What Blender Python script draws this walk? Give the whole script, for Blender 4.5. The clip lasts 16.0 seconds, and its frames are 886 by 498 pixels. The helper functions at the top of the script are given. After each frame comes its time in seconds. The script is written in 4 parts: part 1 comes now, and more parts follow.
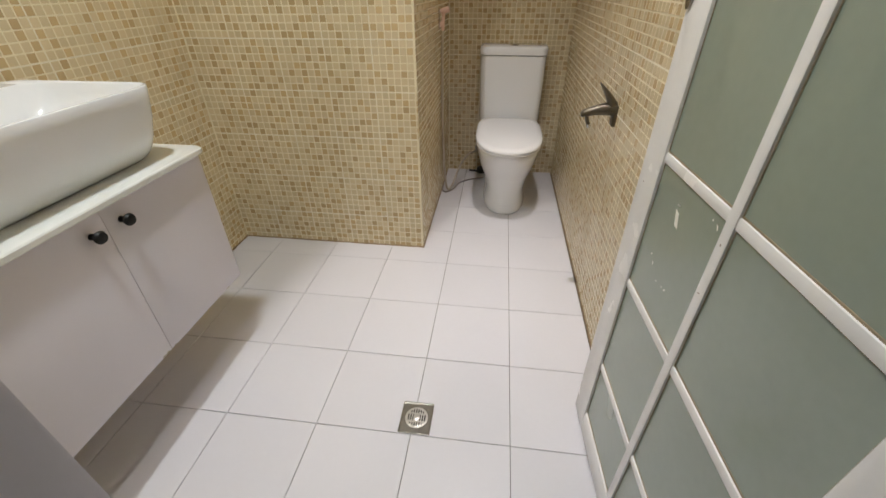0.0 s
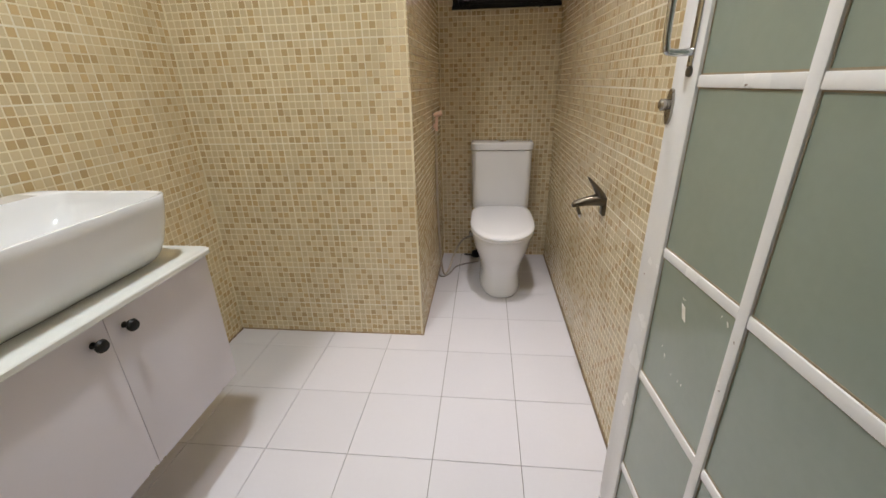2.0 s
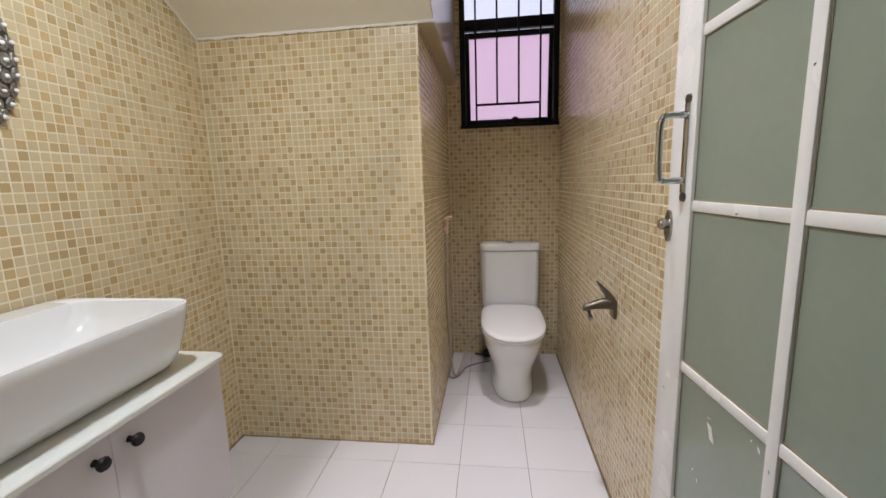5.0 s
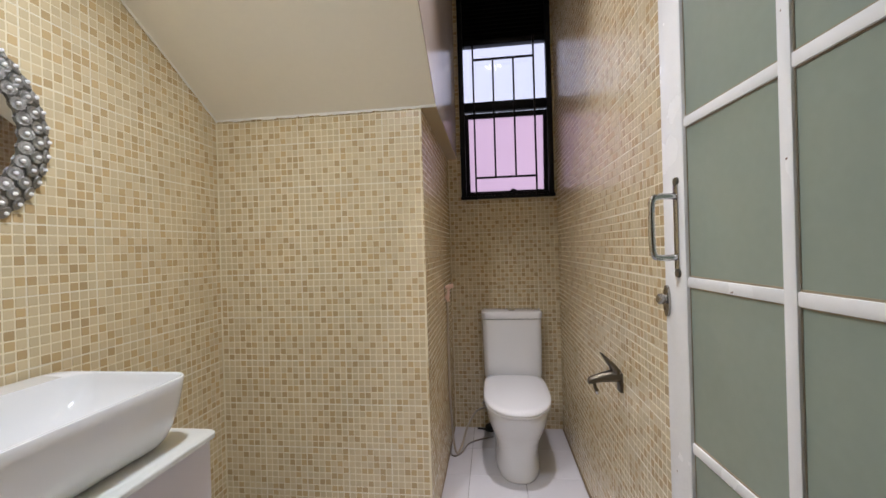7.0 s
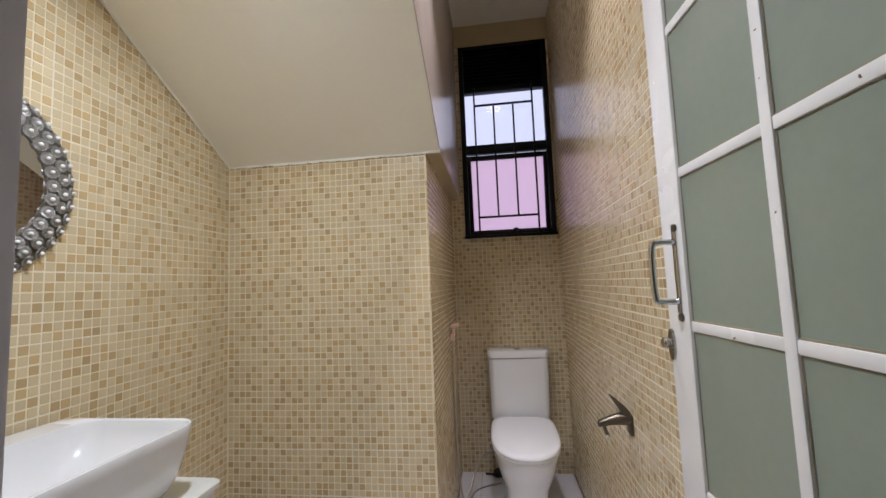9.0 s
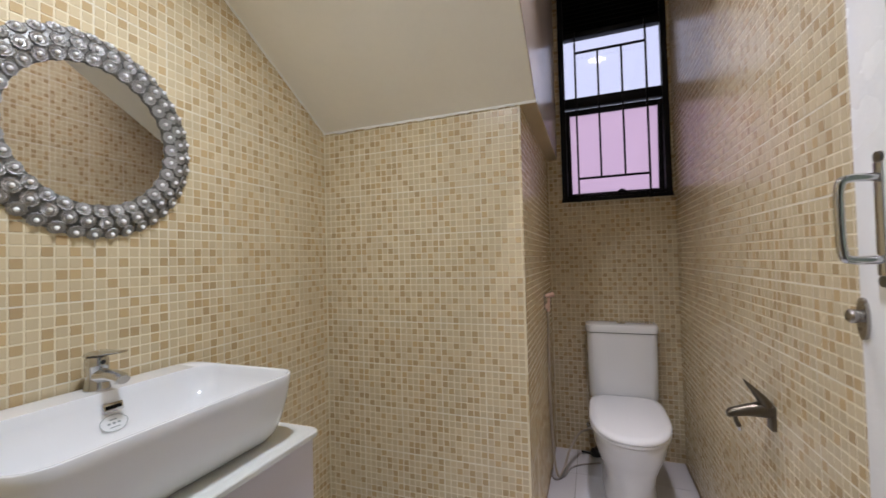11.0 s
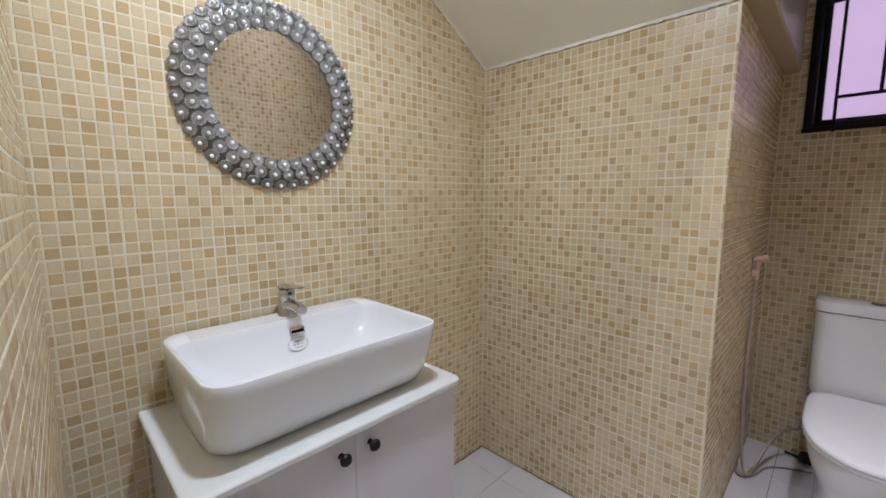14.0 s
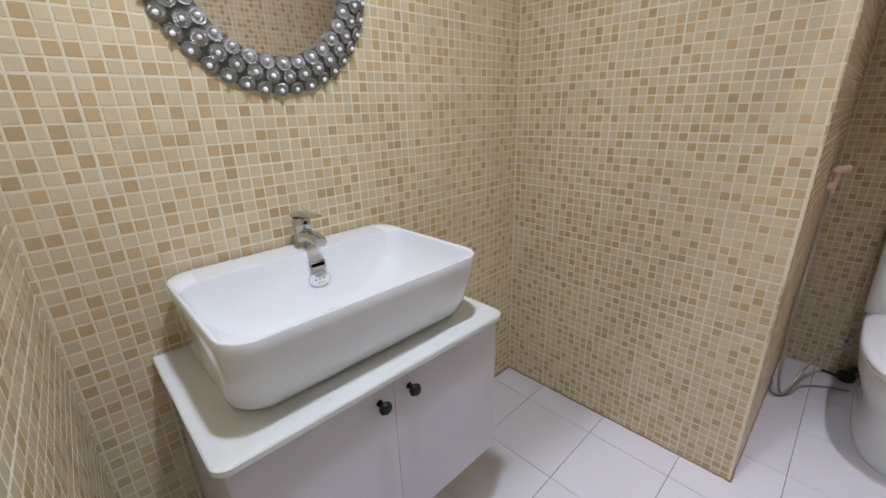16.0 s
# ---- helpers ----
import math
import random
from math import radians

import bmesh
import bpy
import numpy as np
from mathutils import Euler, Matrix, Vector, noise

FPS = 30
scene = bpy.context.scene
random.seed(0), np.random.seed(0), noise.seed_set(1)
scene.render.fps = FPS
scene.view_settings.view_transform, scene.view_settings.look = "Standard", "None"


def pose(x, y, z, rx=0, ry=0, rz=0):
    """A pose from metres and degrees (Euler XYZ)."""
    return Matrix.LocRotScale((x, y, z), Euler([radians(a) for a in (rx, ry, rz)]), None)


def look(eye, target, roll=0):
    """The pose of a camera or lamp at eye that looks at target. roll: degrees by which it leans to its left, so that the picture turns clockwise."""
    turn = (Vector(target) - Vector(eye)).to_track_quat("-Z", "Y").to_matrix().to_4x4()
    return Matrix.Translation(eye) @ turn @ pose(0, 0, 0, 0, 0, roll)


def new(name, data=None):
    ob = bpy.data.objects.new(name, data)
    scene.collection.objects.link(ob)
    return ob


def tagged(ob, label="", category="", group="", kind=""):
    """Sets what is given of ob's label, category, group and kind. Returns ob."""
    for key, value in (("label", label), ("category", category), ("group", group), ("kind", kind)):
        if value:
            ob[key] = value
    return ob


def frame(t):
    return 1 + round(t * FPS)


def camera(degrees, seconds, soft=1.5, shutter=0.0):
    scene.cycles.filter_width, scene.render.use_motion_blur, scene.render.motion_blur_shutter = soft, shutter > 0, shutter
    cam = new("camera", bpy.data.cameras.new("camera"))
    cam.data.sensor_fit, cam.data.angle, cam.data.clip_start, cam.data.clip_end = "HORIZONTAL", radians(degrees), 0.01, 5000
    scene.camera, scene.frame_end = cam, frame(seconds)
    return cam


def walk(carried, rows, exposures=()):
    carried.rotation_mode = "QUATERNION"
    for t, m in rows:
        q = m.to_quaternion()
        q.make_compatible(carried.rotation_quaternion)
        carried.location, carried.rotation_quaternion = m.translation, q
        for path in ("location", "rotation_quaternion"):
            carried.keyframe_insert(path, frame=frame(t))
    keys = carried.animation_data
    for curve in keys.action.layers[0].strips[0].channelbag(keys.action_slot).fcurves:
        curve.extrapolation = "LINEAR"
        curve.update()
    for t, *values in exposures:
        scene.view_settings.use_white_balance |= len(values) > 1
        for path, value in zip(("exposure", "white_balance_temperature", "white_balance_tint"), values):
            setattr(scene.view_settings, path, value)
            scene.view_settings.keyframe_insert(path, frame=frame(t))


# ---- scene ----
cam = camera(95.5, 16.0, shutter=0.4)
PATH = [
    (0, (-0.102, -1.589, 1.148), (-0.326, 0.062, 0.042), -0.5),
    (0.5, (-0.12, -1.576, 1.158), (-0.336, 0.133, 0.142), -0.7),
    (1, (-0.13, -1.577, 1.169), (-0.333, 0.183, 0.242), -1.2),
    (1.5, (-0.135, -1.581, 1.182), (-0.33, 0.225, 0.345), -1.4),
    (2, (-0.137, -1.585, 1.19), (-0.337, 0.253, 0.426), -1.5),
    (2.5, (-0.138, -1.587, 1.195), (-0.354, 0.271, 0.489), -1.6),
    (3, (-0.145, -1.592, 1.201), (-0.373, 0.286, 0.553), -1.6),
    (3.5, (-0.151, -1.594, 1.208), (-0.388, 0.306, 0.63), -1.8),
    (4, (-0.147, -1.597, 1.222), (-0.39, 0.326, 0.729), -2.0),
    (4.2, (-0.146, -1.598, 1.223), (-0.388, 0.335, 0.769), -1.9),
    (6.3, (-0.15, -1.614, 1.261), (-0.389, 0.368, 1.146), -1.6),
    (6.5, (-0.149, -1.616, 1.254), (-0.387, 0.368, 1.179), -1.5),
    (7, (-0.148, -1.619, 1.259), (-0.386, 0.367, 1.255), -1.7),
    (7.5, (-0.149, -1.634, 1.269), (-0.382, 0.351, 1.339), -1.8),
    (8, (-0.148, -1.648, 1.278), (-0.378, 0.334, 1.423), -1.9),
    (8.2, (-0.149, -1.651, 1.282), (-0.376, 0.328, 1.455), -2.0),
    (10.3, (-0.167, -1.611, 1.27), (-0.607, 0.335, 1.407), -2.1),
    (10.5, (-0.173, -1.582, 1.257), (-0.675, 0.35, 1.366), -1.9),
    (11, (-0.177, -1.542, 1.245), (-0.869, 0.334, 1.295), -1.5),
    (11.5, (-0.186, -1.503, 1.248), (-1.055, 0.298, 1.26), -1.2),
    (12, (-0.165, -1.487, 1.263), (-1.183, 0.235, 1.244), -1.0),
    (12.5, (-0.161, -1.461, 1.27), (-1.287, 0.192, 1.228), -1.0),
    (13, (-0.16, -1.441, 1.291), (-1.389, 0.134, 1.206), -0.7),
    (13.5, (-0.152, -1.422, 1.292), (-1.482, 0.065, 1.144), -0.4),
    (14, (-0.17, -1.403, 1.297), (-1.568, 0.005, 1.041), -0.2),
    (14.5, (-0.224, -1.384, 1.292), (-1.642, -0.028, 0.901), -0.2),
    (15, (-0.279, -1.358, 1.282), (-1.7, -0.041, 0.788), -1.1),
    (15.5, (-0.33, -1.341, 1.285), (-1.721, -0.032, 0.695), -1.4),
    (16, (-0.355, -1.33, 1.283), (-1.719, -0.026, 0.62), -1.6),
]
EXPOSURES = [(0.0, 0.50, 6700, 8), (2.0, 0.50, 6650, 10), (4.0, 0.46, 6500, 12), (8.0, 0.40, 6150, 14), (11.0, 0.25, 6100, 15), (14.0, 0.30, 5850, 15), (16.0, 0.34, 5800, 15)]
walk(cam, [(t, look(eye, target, roll)) for t, eye, target, roll in PATH], EXPOSURES)

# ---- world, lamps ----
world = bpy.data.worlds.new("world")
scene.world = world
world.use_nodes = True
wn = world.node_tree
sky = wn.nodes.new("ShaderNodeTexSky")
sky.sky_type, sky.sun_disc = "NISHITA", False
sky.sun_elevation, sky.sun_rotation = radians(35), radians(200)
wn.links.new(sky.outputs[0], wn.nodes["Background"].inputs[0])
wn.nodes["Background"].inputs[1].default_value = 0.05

# this sun and the sky reach in mainly by the added hall opening
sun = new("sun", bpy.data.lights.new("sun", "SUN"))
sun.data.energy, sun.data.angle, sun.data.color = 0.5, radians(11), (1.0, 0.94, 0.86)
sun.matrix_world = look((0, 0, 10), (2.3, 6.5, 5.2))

LAMP_STRIP = (-0.07, -0.22, 3.150)    # round panel on the high ceiling beside the stair
LAMP_STAIR = (-0.74, -0.95, 2.425)    # round panel on the underside of the stair
for place, watts, tone, aim, spread in ((LAMP_STRIP, 5.2, (0.96, 0.915, 0.95), (0, 0, -1), 72), (LAMP_STAIR, 10.2, (0.84, 0.90, 0.975), (0, -0.06, -0.99), 156)):
    lamp = new("panel_light", bpy.data.lights.new("panel_light", "AREA"))
    lamp.data.shape, lamp.data.size = "DISK", 0.10
    lamp.data.energy, lamp.data.color, lamp.data.spread = watts, tone, radians(spread)
    lamp.matrix_world = look(place, Vector(place) + Vector(aim))


# ---- materials ----
def material(name, base, rough=0.5, metal=0.0, var=0.08, scale=6.0, fine=120.0, bump=0.05, coat=0.0, spots=None,
             rough_var=0.1, spec=0.5, piece=0.0, island=0.0, transmission=0.0):
    """Principled surface with colour change at two sizes, fine relief, and stains of another colour where asked."""
    m = bpy.data.materials.new(name)
    m.use_nodes = True
    t = m.node_tree
    p = t.nodes["Principled BSDF"]
    co = t.nodes.new("ShaderNodeTexCoord")
    big = t.nodes.new("ShaderNodeTexNoise")
    big.inputs["Scale"].default_value, big.inputs["Detail"].default_value = scale, 4
    small = t.nodes.new("ShaderNodeTexNoise")
    small.inputs["Scale"].default_value, small.inputs["Detail"].default_value = fine, 3
    geo = t.nodes.new("ShaderNodeNewGeometry")
    for n in (big, small):
        t.links.new(geo.outputs["Position"], n.inputs["Vector"])

    def math_node(op, a, b):
        n = t.nodes.new("ShaderNodeMath")
        n.operation = op
        for i, v in enumerate((a, b)):
            if isinstance(v, (int, float)):
                n.inputs[i].default_value = v
            else:
                t.links.new(v, n.inputs[i])
        return n.outputs[0]

    value = math_node("ADD", math_node("MULTIPLY", big.outputs["Fac"], var * 1.4), math_node("MULTIPLY", small.outputs["Fac"], var * 0.6))
    value = math_node("ADD", value, 1.0 - var)
    if piece:
        info = t.nodes.new("ShaderNodeObjectInfo")
        value = math_node("ADD", value, math_node("MULTIPLY", math_node("SUBTRACT", info.outputs["Random"], 0.5), piece))
    if island:
        value = math_node("ADD", value, math_node("MULTIPLY", math_node("SUBTRACT", geo.outputs["Random Per Island"], 0.5), island))
    mul = t.nodes.new("ShaderNodeMixRGB")
    mul.blend_type = "MULTIPLY"
    mul.inputs[0].default_value = 1.0
    mul.inputs[1].default_value = (*base, 1)
    t.links.new(value, mul.inputs[2])
    colour = mul.outputs[0]
    if spots:
        tone, size, amount = spots
        sp = t.nodes.new("ShaderNodeTexNoise")
        sp.inputs["Scale"].default_value, sp.inputs["Detail"].default_value = size, 6
        t.links.new(geo.outputs["Position"], sp.inputs["Vector"])
        ramp = t.nodes.new("ShaderNodeValToRGB")
        ramp.color_ramp.elements[0].position, ramp.color_ramp.elements[1].position = 1 - amount, min(1.0, 1.06 - amount)
        t.links.new(sp.outputs["Fac"], ramp.inputs[0])
        mix = t.nodes.new("ShaderNodeMixRGB")
        t.links.new(ramp.outputs[0], mix.inputs[0])
        t.links.new(colour, mix.inputs[1])
        mix.inputs[2].default_value = (*tone, 1)
        colour = mix.outputs[0]
    t.links.new(colour, p.inputs["Base Color"])
    t.links.new(math_node("ADD", math_node("MULTIPLY", big.outputs["Fac"], rough_var), rough - rough_var / 2), p.inputs["Roughness"])
    p.inputs["Metallic"].default_value = metal
    p.inputs["Specular IOR Level"].default_value = spec
    p.inputs["Coat Weight"].default_value = coat
    p.inputs["Coat Roughness"].default_value = 0.06
    p.inputs["Transmission Weight"].default_value = transmission
    if bump:
        b = t.nodes.new("ShaderNodeBump")
        b.inputs["Strength"].default_value, b.inputs["Distance"].default_value = bump, 0.004
        t.links.new(math_node("ADD", small.outputs["Fac"], math_node("MULTIPLY", big.outputs["Fac"], 2.0)), b.inputs["Height"])
        t.links.new(b.outputs[0], p.inputs["Normal"])
    return m


def glowing(name, colour, strength):
    m = bpy.data.materials.new(name)
    m.use_nodes = True
    p = m.node_tree.nodes["Principled BSDF"]
    p.inputs["Base Color"].default_value = (0, 0, 0, 1)
    p.inputs["Emission Color"].default_value = (*colour, 1)
    p.inputs["Emission Strength"].default_value = strength
    return m


def clear_glass(name, tint, gloss, frost=0.0):
    """A thin pane: light passes straight, with a sharp reflection; frost spreads what passes."""
    m = bpy.data.materials.new(name)
    m.use_nodes = True
    t = m.node_tree
    out = t.nodes["Material Output"]
    t.nodes.remove(t.nodes["Principled BSDF"])
    a = t.nodes.new("ShaderNodeBsdfTransparent")
    a.inputs[0].default_value = (*tint, 1)
    g = t.nodes.new("ShaderNodeBsdfGlossy")
    g.inputs["Roughness"].default_value = 0.04
    fr = t.nodes.new("ShaderNodeFresnel")
    fr.inputs[0].default_value = gloss
    mix = t.nodes.new("ShaderNodeMixShader")
    body = a.outputs[0]
    if frost:
        tr = t.nodes.new("ShaderNodeBsdfTranslucent")
        tr.inputs[0].default_value = (*tint, 1)
        m2 = t.nodes.new("ShaderNodeMixShader")
        m2.inputs[0].default_value = frost
        t.links.new(body, m2.inputs[1])
        t.links.new(tr.outputs[0], m2.inputs[2])
        body = m2.outputs[0]
    t.links.new(fr.outputs[0], mix.inputs[0])
    t.links.new(body, mix.inputs[1])
    t.links.new(g.outputs[0], mix.inputs[2])
    t.links.new(mix.outputs[0], out.inputs["Surface"])
    return m


CHIP_LIGHT = material("glazed_chip_cream", (0.635, 0.53, 0.335), 0.25, var=0.10, scale=9, fine=90, bump=0.06, island=0.12, piece=0.12)
CHIP_DARK = material("glazed_chip_tan", (0.525, 0.385, 0.205), 0.25, var=0.12, scale=9, fine=90, bump=0.06, island=0.22, piece=0.22)
GROUT = material("cream_grout", (0.78, 0.70, 0.50), 0.28, var=0.10, scale=5, fine=200, bump=0.06)
SEAM = material("white_seam_grout", (0.79, 0.74, 0.61), 0.7, var=0.10, scale=14, fine=160, bump=0.2)
PUTTY_SHADE = material("brown_putty_and_shade", (0.30, 0.24, 0.16), 0.8, var=0.35, scale=25, fine=150, bump=0.2)
DARK_CHROME = material("dark_olive_chrome", (0.15, 0.13, 0.10), 0.42, metal=1.0, var=0.15, scale=30, fine=200, bump=0.05)
FLOOR_TILE = material("white_floor_tile", (0.72, 0.71, 0.74), 0.24, var=0.05, scale=2.5, fine=60, bump=0.03, piece=0.05, coat=0.15)
FLOOR_JOINT = material("grey_floor_joint", (0.15, 0.14, 0.12), 0.9, var=0.25, scale=14, fine=150, bump=0.3)
CREAM_PAINT = material("cream_ceiling_paint", (0.88, 0.845, 0.735), 0.55, var=0.06, scale=2.2, fine=40, bump=0.10)
# base set darker than the paint to hold the shade on the stair side
GLOSS_PAINT_SHADED = material("glossy_beige_shaded_paint", (0.50, 0.43, 0.38), 0.24, var=0.10, scale=3, fine=30, bump=0.18)
TAN_PAINT = material("tan_wall_paint", (0.50, 0.40, 0.24), 0.6, var=0.10, scale=5, fine=60, bump=0.12)
PLASTER = material("pale_plaster", (0.88, 0.86, 0.79), 0.8, var=0.12, scale=20, fine=150, bump=0.4)
CERAMIC = material("white_ceramic", (0.84, 0.845, 0.85), 0.12, var=0.02, scale=3, fine=20, bump=0.0, coat=0.5, rough_var=0.03)
SEAT_PLASTIC = material("white_seat_plastic", (0.86, 0.86, 0.87), 0.12, var=0.02, scale=4, fine=60, bump=0.0, rough_var=0.04)
QUARTZ = material("white_quartz_top", (0.80, 0.81, 0.775), 0.22, var=0.03, scale=6, fine=300, bump=0.0, spots=((0.42, 0.40, 0.36), 190.0, 0.27))
CABINET = material("white_lacquer_board", (0.72, 0.69, 0.74), 0.35, var=0.03, scale=3, fine=60, bump=0.02)
CABINET_EDGE = material("worn_board_edge", (0.42, 0.37, 0.28), 0.7, var=0.2, scale=20, fine=90, bump=0.2)
BLACK_KNOB = material("black_knob_lacquer", (0.006, 0.006, 0.006), 0.45, spec=0.3, var=0.2, bump=0.0)
CHROME = material("chrome", (0.60, 0.60, 0.605), 0.12, metal=1.0, var=0.04, bump=0.0, rough_var=0.05)
DULL_STEEL = material("dull_steel", (0.20, 0.19, 0.165), 0.34, metal=1.0, var=0.15, scale=30, fine=200, bump=0.1, spots=((0.25, 0.22, 0.18), 40.0, 0.38))
GRATE_STEEL = material("bright_worn_steel", (0.62, 0.61, 0.58), 0.32, metal=0.9, var=0.15, scale=40, fine=250, bump=0.1)
LATCH_STEEL = material("worn_latch_chrome", (0.38, 0.36, 0.33), 0.25, metal=1.0, var=0.2, scale=60, fine=300, bump=0.15, spots=((0.18, 0.14, 0.10), 70.0, 0.42))
SILVER = material("pewter_frame", (0.35, 0.345, 0.33), 0.36, metal=0.88, var=0.25, scale=40, fine=300, bump=0.12)
DARK_PEWTER = material("dark_pewter", (0.16, 0.156, 0.144), 0.45, metal=0.8, var=0.25, scale=40, fine=300, bump=0.12)
BEAD = material("bright_bead", (0.95, 0.95, 0.96), 0.06, metal=0.0, var=0.02, bump=0.0)
MIRROR = material("mirror_silver", (0.66, 0.66, 0.65), 0.02, metal=1.0, var=0.03, scale=30, bump=0.0, rough_var=0.02)
DOOR_PAINT = material("white_enamel", (0.88, 0.87, 0.85), 0.26, var=0.06, scale=8, fine=80, bump=0.10)
RUST = material("rust_brown", (0.22, 0.13, 0.08), 0.8, var=0.3, scale=60, bump=0.2)
SEAL_AND_SHADE = material("grey_seal_and_shade", (0.20, 0.19, 0.17), 0.6, var=0.3, scale=30, bump=0.1)
SEALANT = material("stained_sealant", (0.26, 0.18, 0.10), 0.7, var=0.4, scale=12, fine=80, bump=0.3)
# white enamel; its grey-lilac base carries the tint of light from outside
JAMB_PAINT = material("enamel_in_lilac_light", (0.60, 0.57, 0.61), 0.35, var=0.06, scale=8, fine=60, bump=0.1)
DOOR_GLASS = material("frosted_green_glass", (0.33, 0.39, 0.325), 0.25, var=0.14, scale=3, fine=60, bump=0.02, coat=0.6,
                      spots=((0.62, 0.64, 0.58), 26.0, 0.235), transmission=0.15)
BLACK_FRAME = material("black_window_steel", (0.006, 0.006, 0.007), 0.40, spec=0.2, var=0.2, scale=20, bump=0.05)
DARK = material("dark_recess", (0.004, 0.004, 0.004), 0.8, spec=0.1, var=0.2, bump=0.0)
ROSE = material("rose_metal", (0.80, 0.56, 0.45), 0.30, metal=0.0, var=0.08, bump=0.0)
HOSE = material("steel_hose", (0.52, 0.46, 0.38), 0.35, metal=0.7, var=0.15, fine=400, bump=0.2)
GREY_CABLE = material("grey_plastic_tube", (0.30, 0.28, 0.26), 0.5, var=0.1, bump=0.0)
BLACK_RUBBER = material("black_rubber", (0.02, 0.02, 0.019), 0.6, var=0.2, bump=0.2)
STICKER = material("clear_sticker_film", (0.80, 0.815, 0.82), 0.16, var=0.03, bump=0.0)
STICKER_INK = material("grey_sticker_ink", (0.30, 0.34, 0.33), 0.5, var=0.03, bump=0.0)
BULB = glowing("lit_bulb", (1.0, 0.92, 0.82), 12.0)
PANE_CLEAR = clear_glass("clear_pane", (0.95, 0.95, 0.98), 1.45)
PANE_FROST = clear_glass("frosted_pink_pane", (1.0, 0.82, 0.87), 1.45, 0.35)
OUT_WHITE = glowing("pale_outdoor_sky", (0.70, 0.73, 0.90), 0.95)

# ---- building helpers ----
BASE = {}


def thing(name, place, label="", category="", group="", kind="", m=None):
    """An Empty at the base of a thing; parts are given in world coordinates unless m is set."""
    ob = new(name)
    ob.empty_display_size = 0.05
    ob.matrix_world = m if m is not None else Matrix.Translation(place)
    BASE[ob] = Vector((0, 0, 0)) if m is not None else Vector(place)
    return tagged(ob, label, category, group, kind)


def finish(name, bm, mat, smooth=None):
    bmesh.ops.recalc_face_normals(bm, faces=bm.faces)
    me = bpy.data.meshes.new(name)
    if smooth is not None:
        for f in bm.faces:
            f.smooth = True
        for e in bm.edges:
            if len(e.link_faces) == 2 and e.calc_face_angle(0) > radians(smooth):
                e.smooth = False
    bm.to_mesh(me)
    bm.free()
    for one in (mat if isinstance(mat, (list, tuple)) else (mat,)):
        me.materials.append(one)
    return me


def part(name, bm, mat, parent, label="", smooth=35):
    """One mesh under a thing or under a part."""
    shift = BASE[parent]
    bmesh.ops.translate(bm, verts=bm.verts, vec=-shift)
    ob = new(name, finish(name, bm, mat, smooth))
    ob.parent = parent
    BASE[ob] = shift
    return tagged(ob, label)


def piece(name, bm, mat, label="", category="", group="", kind="", smooth=35):
    """One mesh that is a thing of its own, with its origin at its base."""
    zs = min(v.co.z for v in bm.verts)
    mid = sum((v.co for v in bm.verts), Vector()) / len(bm.verts)
    place = Vector((mid.x, mid.y, zs))
    bmesh.ops.translate(bm, verts=bm.verts, vec=-place)
    ob = new(name, finish(name, bm, mat, smooth))
    ob.location = place
    BASE[ob] = place
    return tagged(ob, label, category, group, kind)


def box(x0, x1, y0, y1, z0, z1, bevel=0.0, bm=None, seg=2):
    one = bmesh.new()
    bmesh.ops.create_cube(one, size=1.0)
    bmesh.ops.scale(one, vec=(x1 - x0, y1 - y0, z1 - z0), verts=one.verts)
    bmesh.ops.translate(one, vec=((x0 + x1) / 2, (y0 + y1) / 2, (z0 + z1) / 2), verts=one.verts)
    if bevel:
        bmesh.ops.bevel(one, geom=one.edges[:], offset=bevel, segments=seg, profile=0.5, affect="EDGES")
    return merge(bm, one)


def merge(bm, one):
    if bm is None:
        return one
    me = bpy.data.meshes.new("tmp")
    one.to_mesh(me)
    one.free()
    bm.from_mesh(me)
    bpy.data.meshes.remove(me)
    return bm


def loft(rings, cap0=True, cap1=True, closed=False, bm=None):
    """Joins rings with the same number of points."""
    one = bmesh.new()
    vs = [[one.verts.new(p) for p in r] for r in rings]
    n = len(vs[0])
    pairs = list(zip(vs, vs[1:])) + ([(vs[-1], vs[0])] if closed else [])
    for a, b in pairs:
        for i in range(n):
            one.faces.new((a[i], a[(i + 1) % n], b[(i + 1) % n], b[i]))
    if cap0 and not closed:
        one.faces.new(vs[0][::-1])
    if cap1 and not closed:
        one.faces.new(vs[-1])
    return merge(bm, one)


def round_rect(cx, cy, z, hx, hy, r, n=8):
    """A ring of a rounded rectangle, counter-clockwise."""
    out = []
    r = min(r, hx, hy)
    for q, (sx, sy) in enumerate(((1, 1), (-1, 1), (-1, -1), (1, -1))):
        for k in range(n):
            a = radians(90 * q + 90 * k / (n - 1))
            out.append((cx + sx * (hx - r) + r * math.cos(a), cy + sy * (hy - r) + r * math.sin(a), z))
    return out


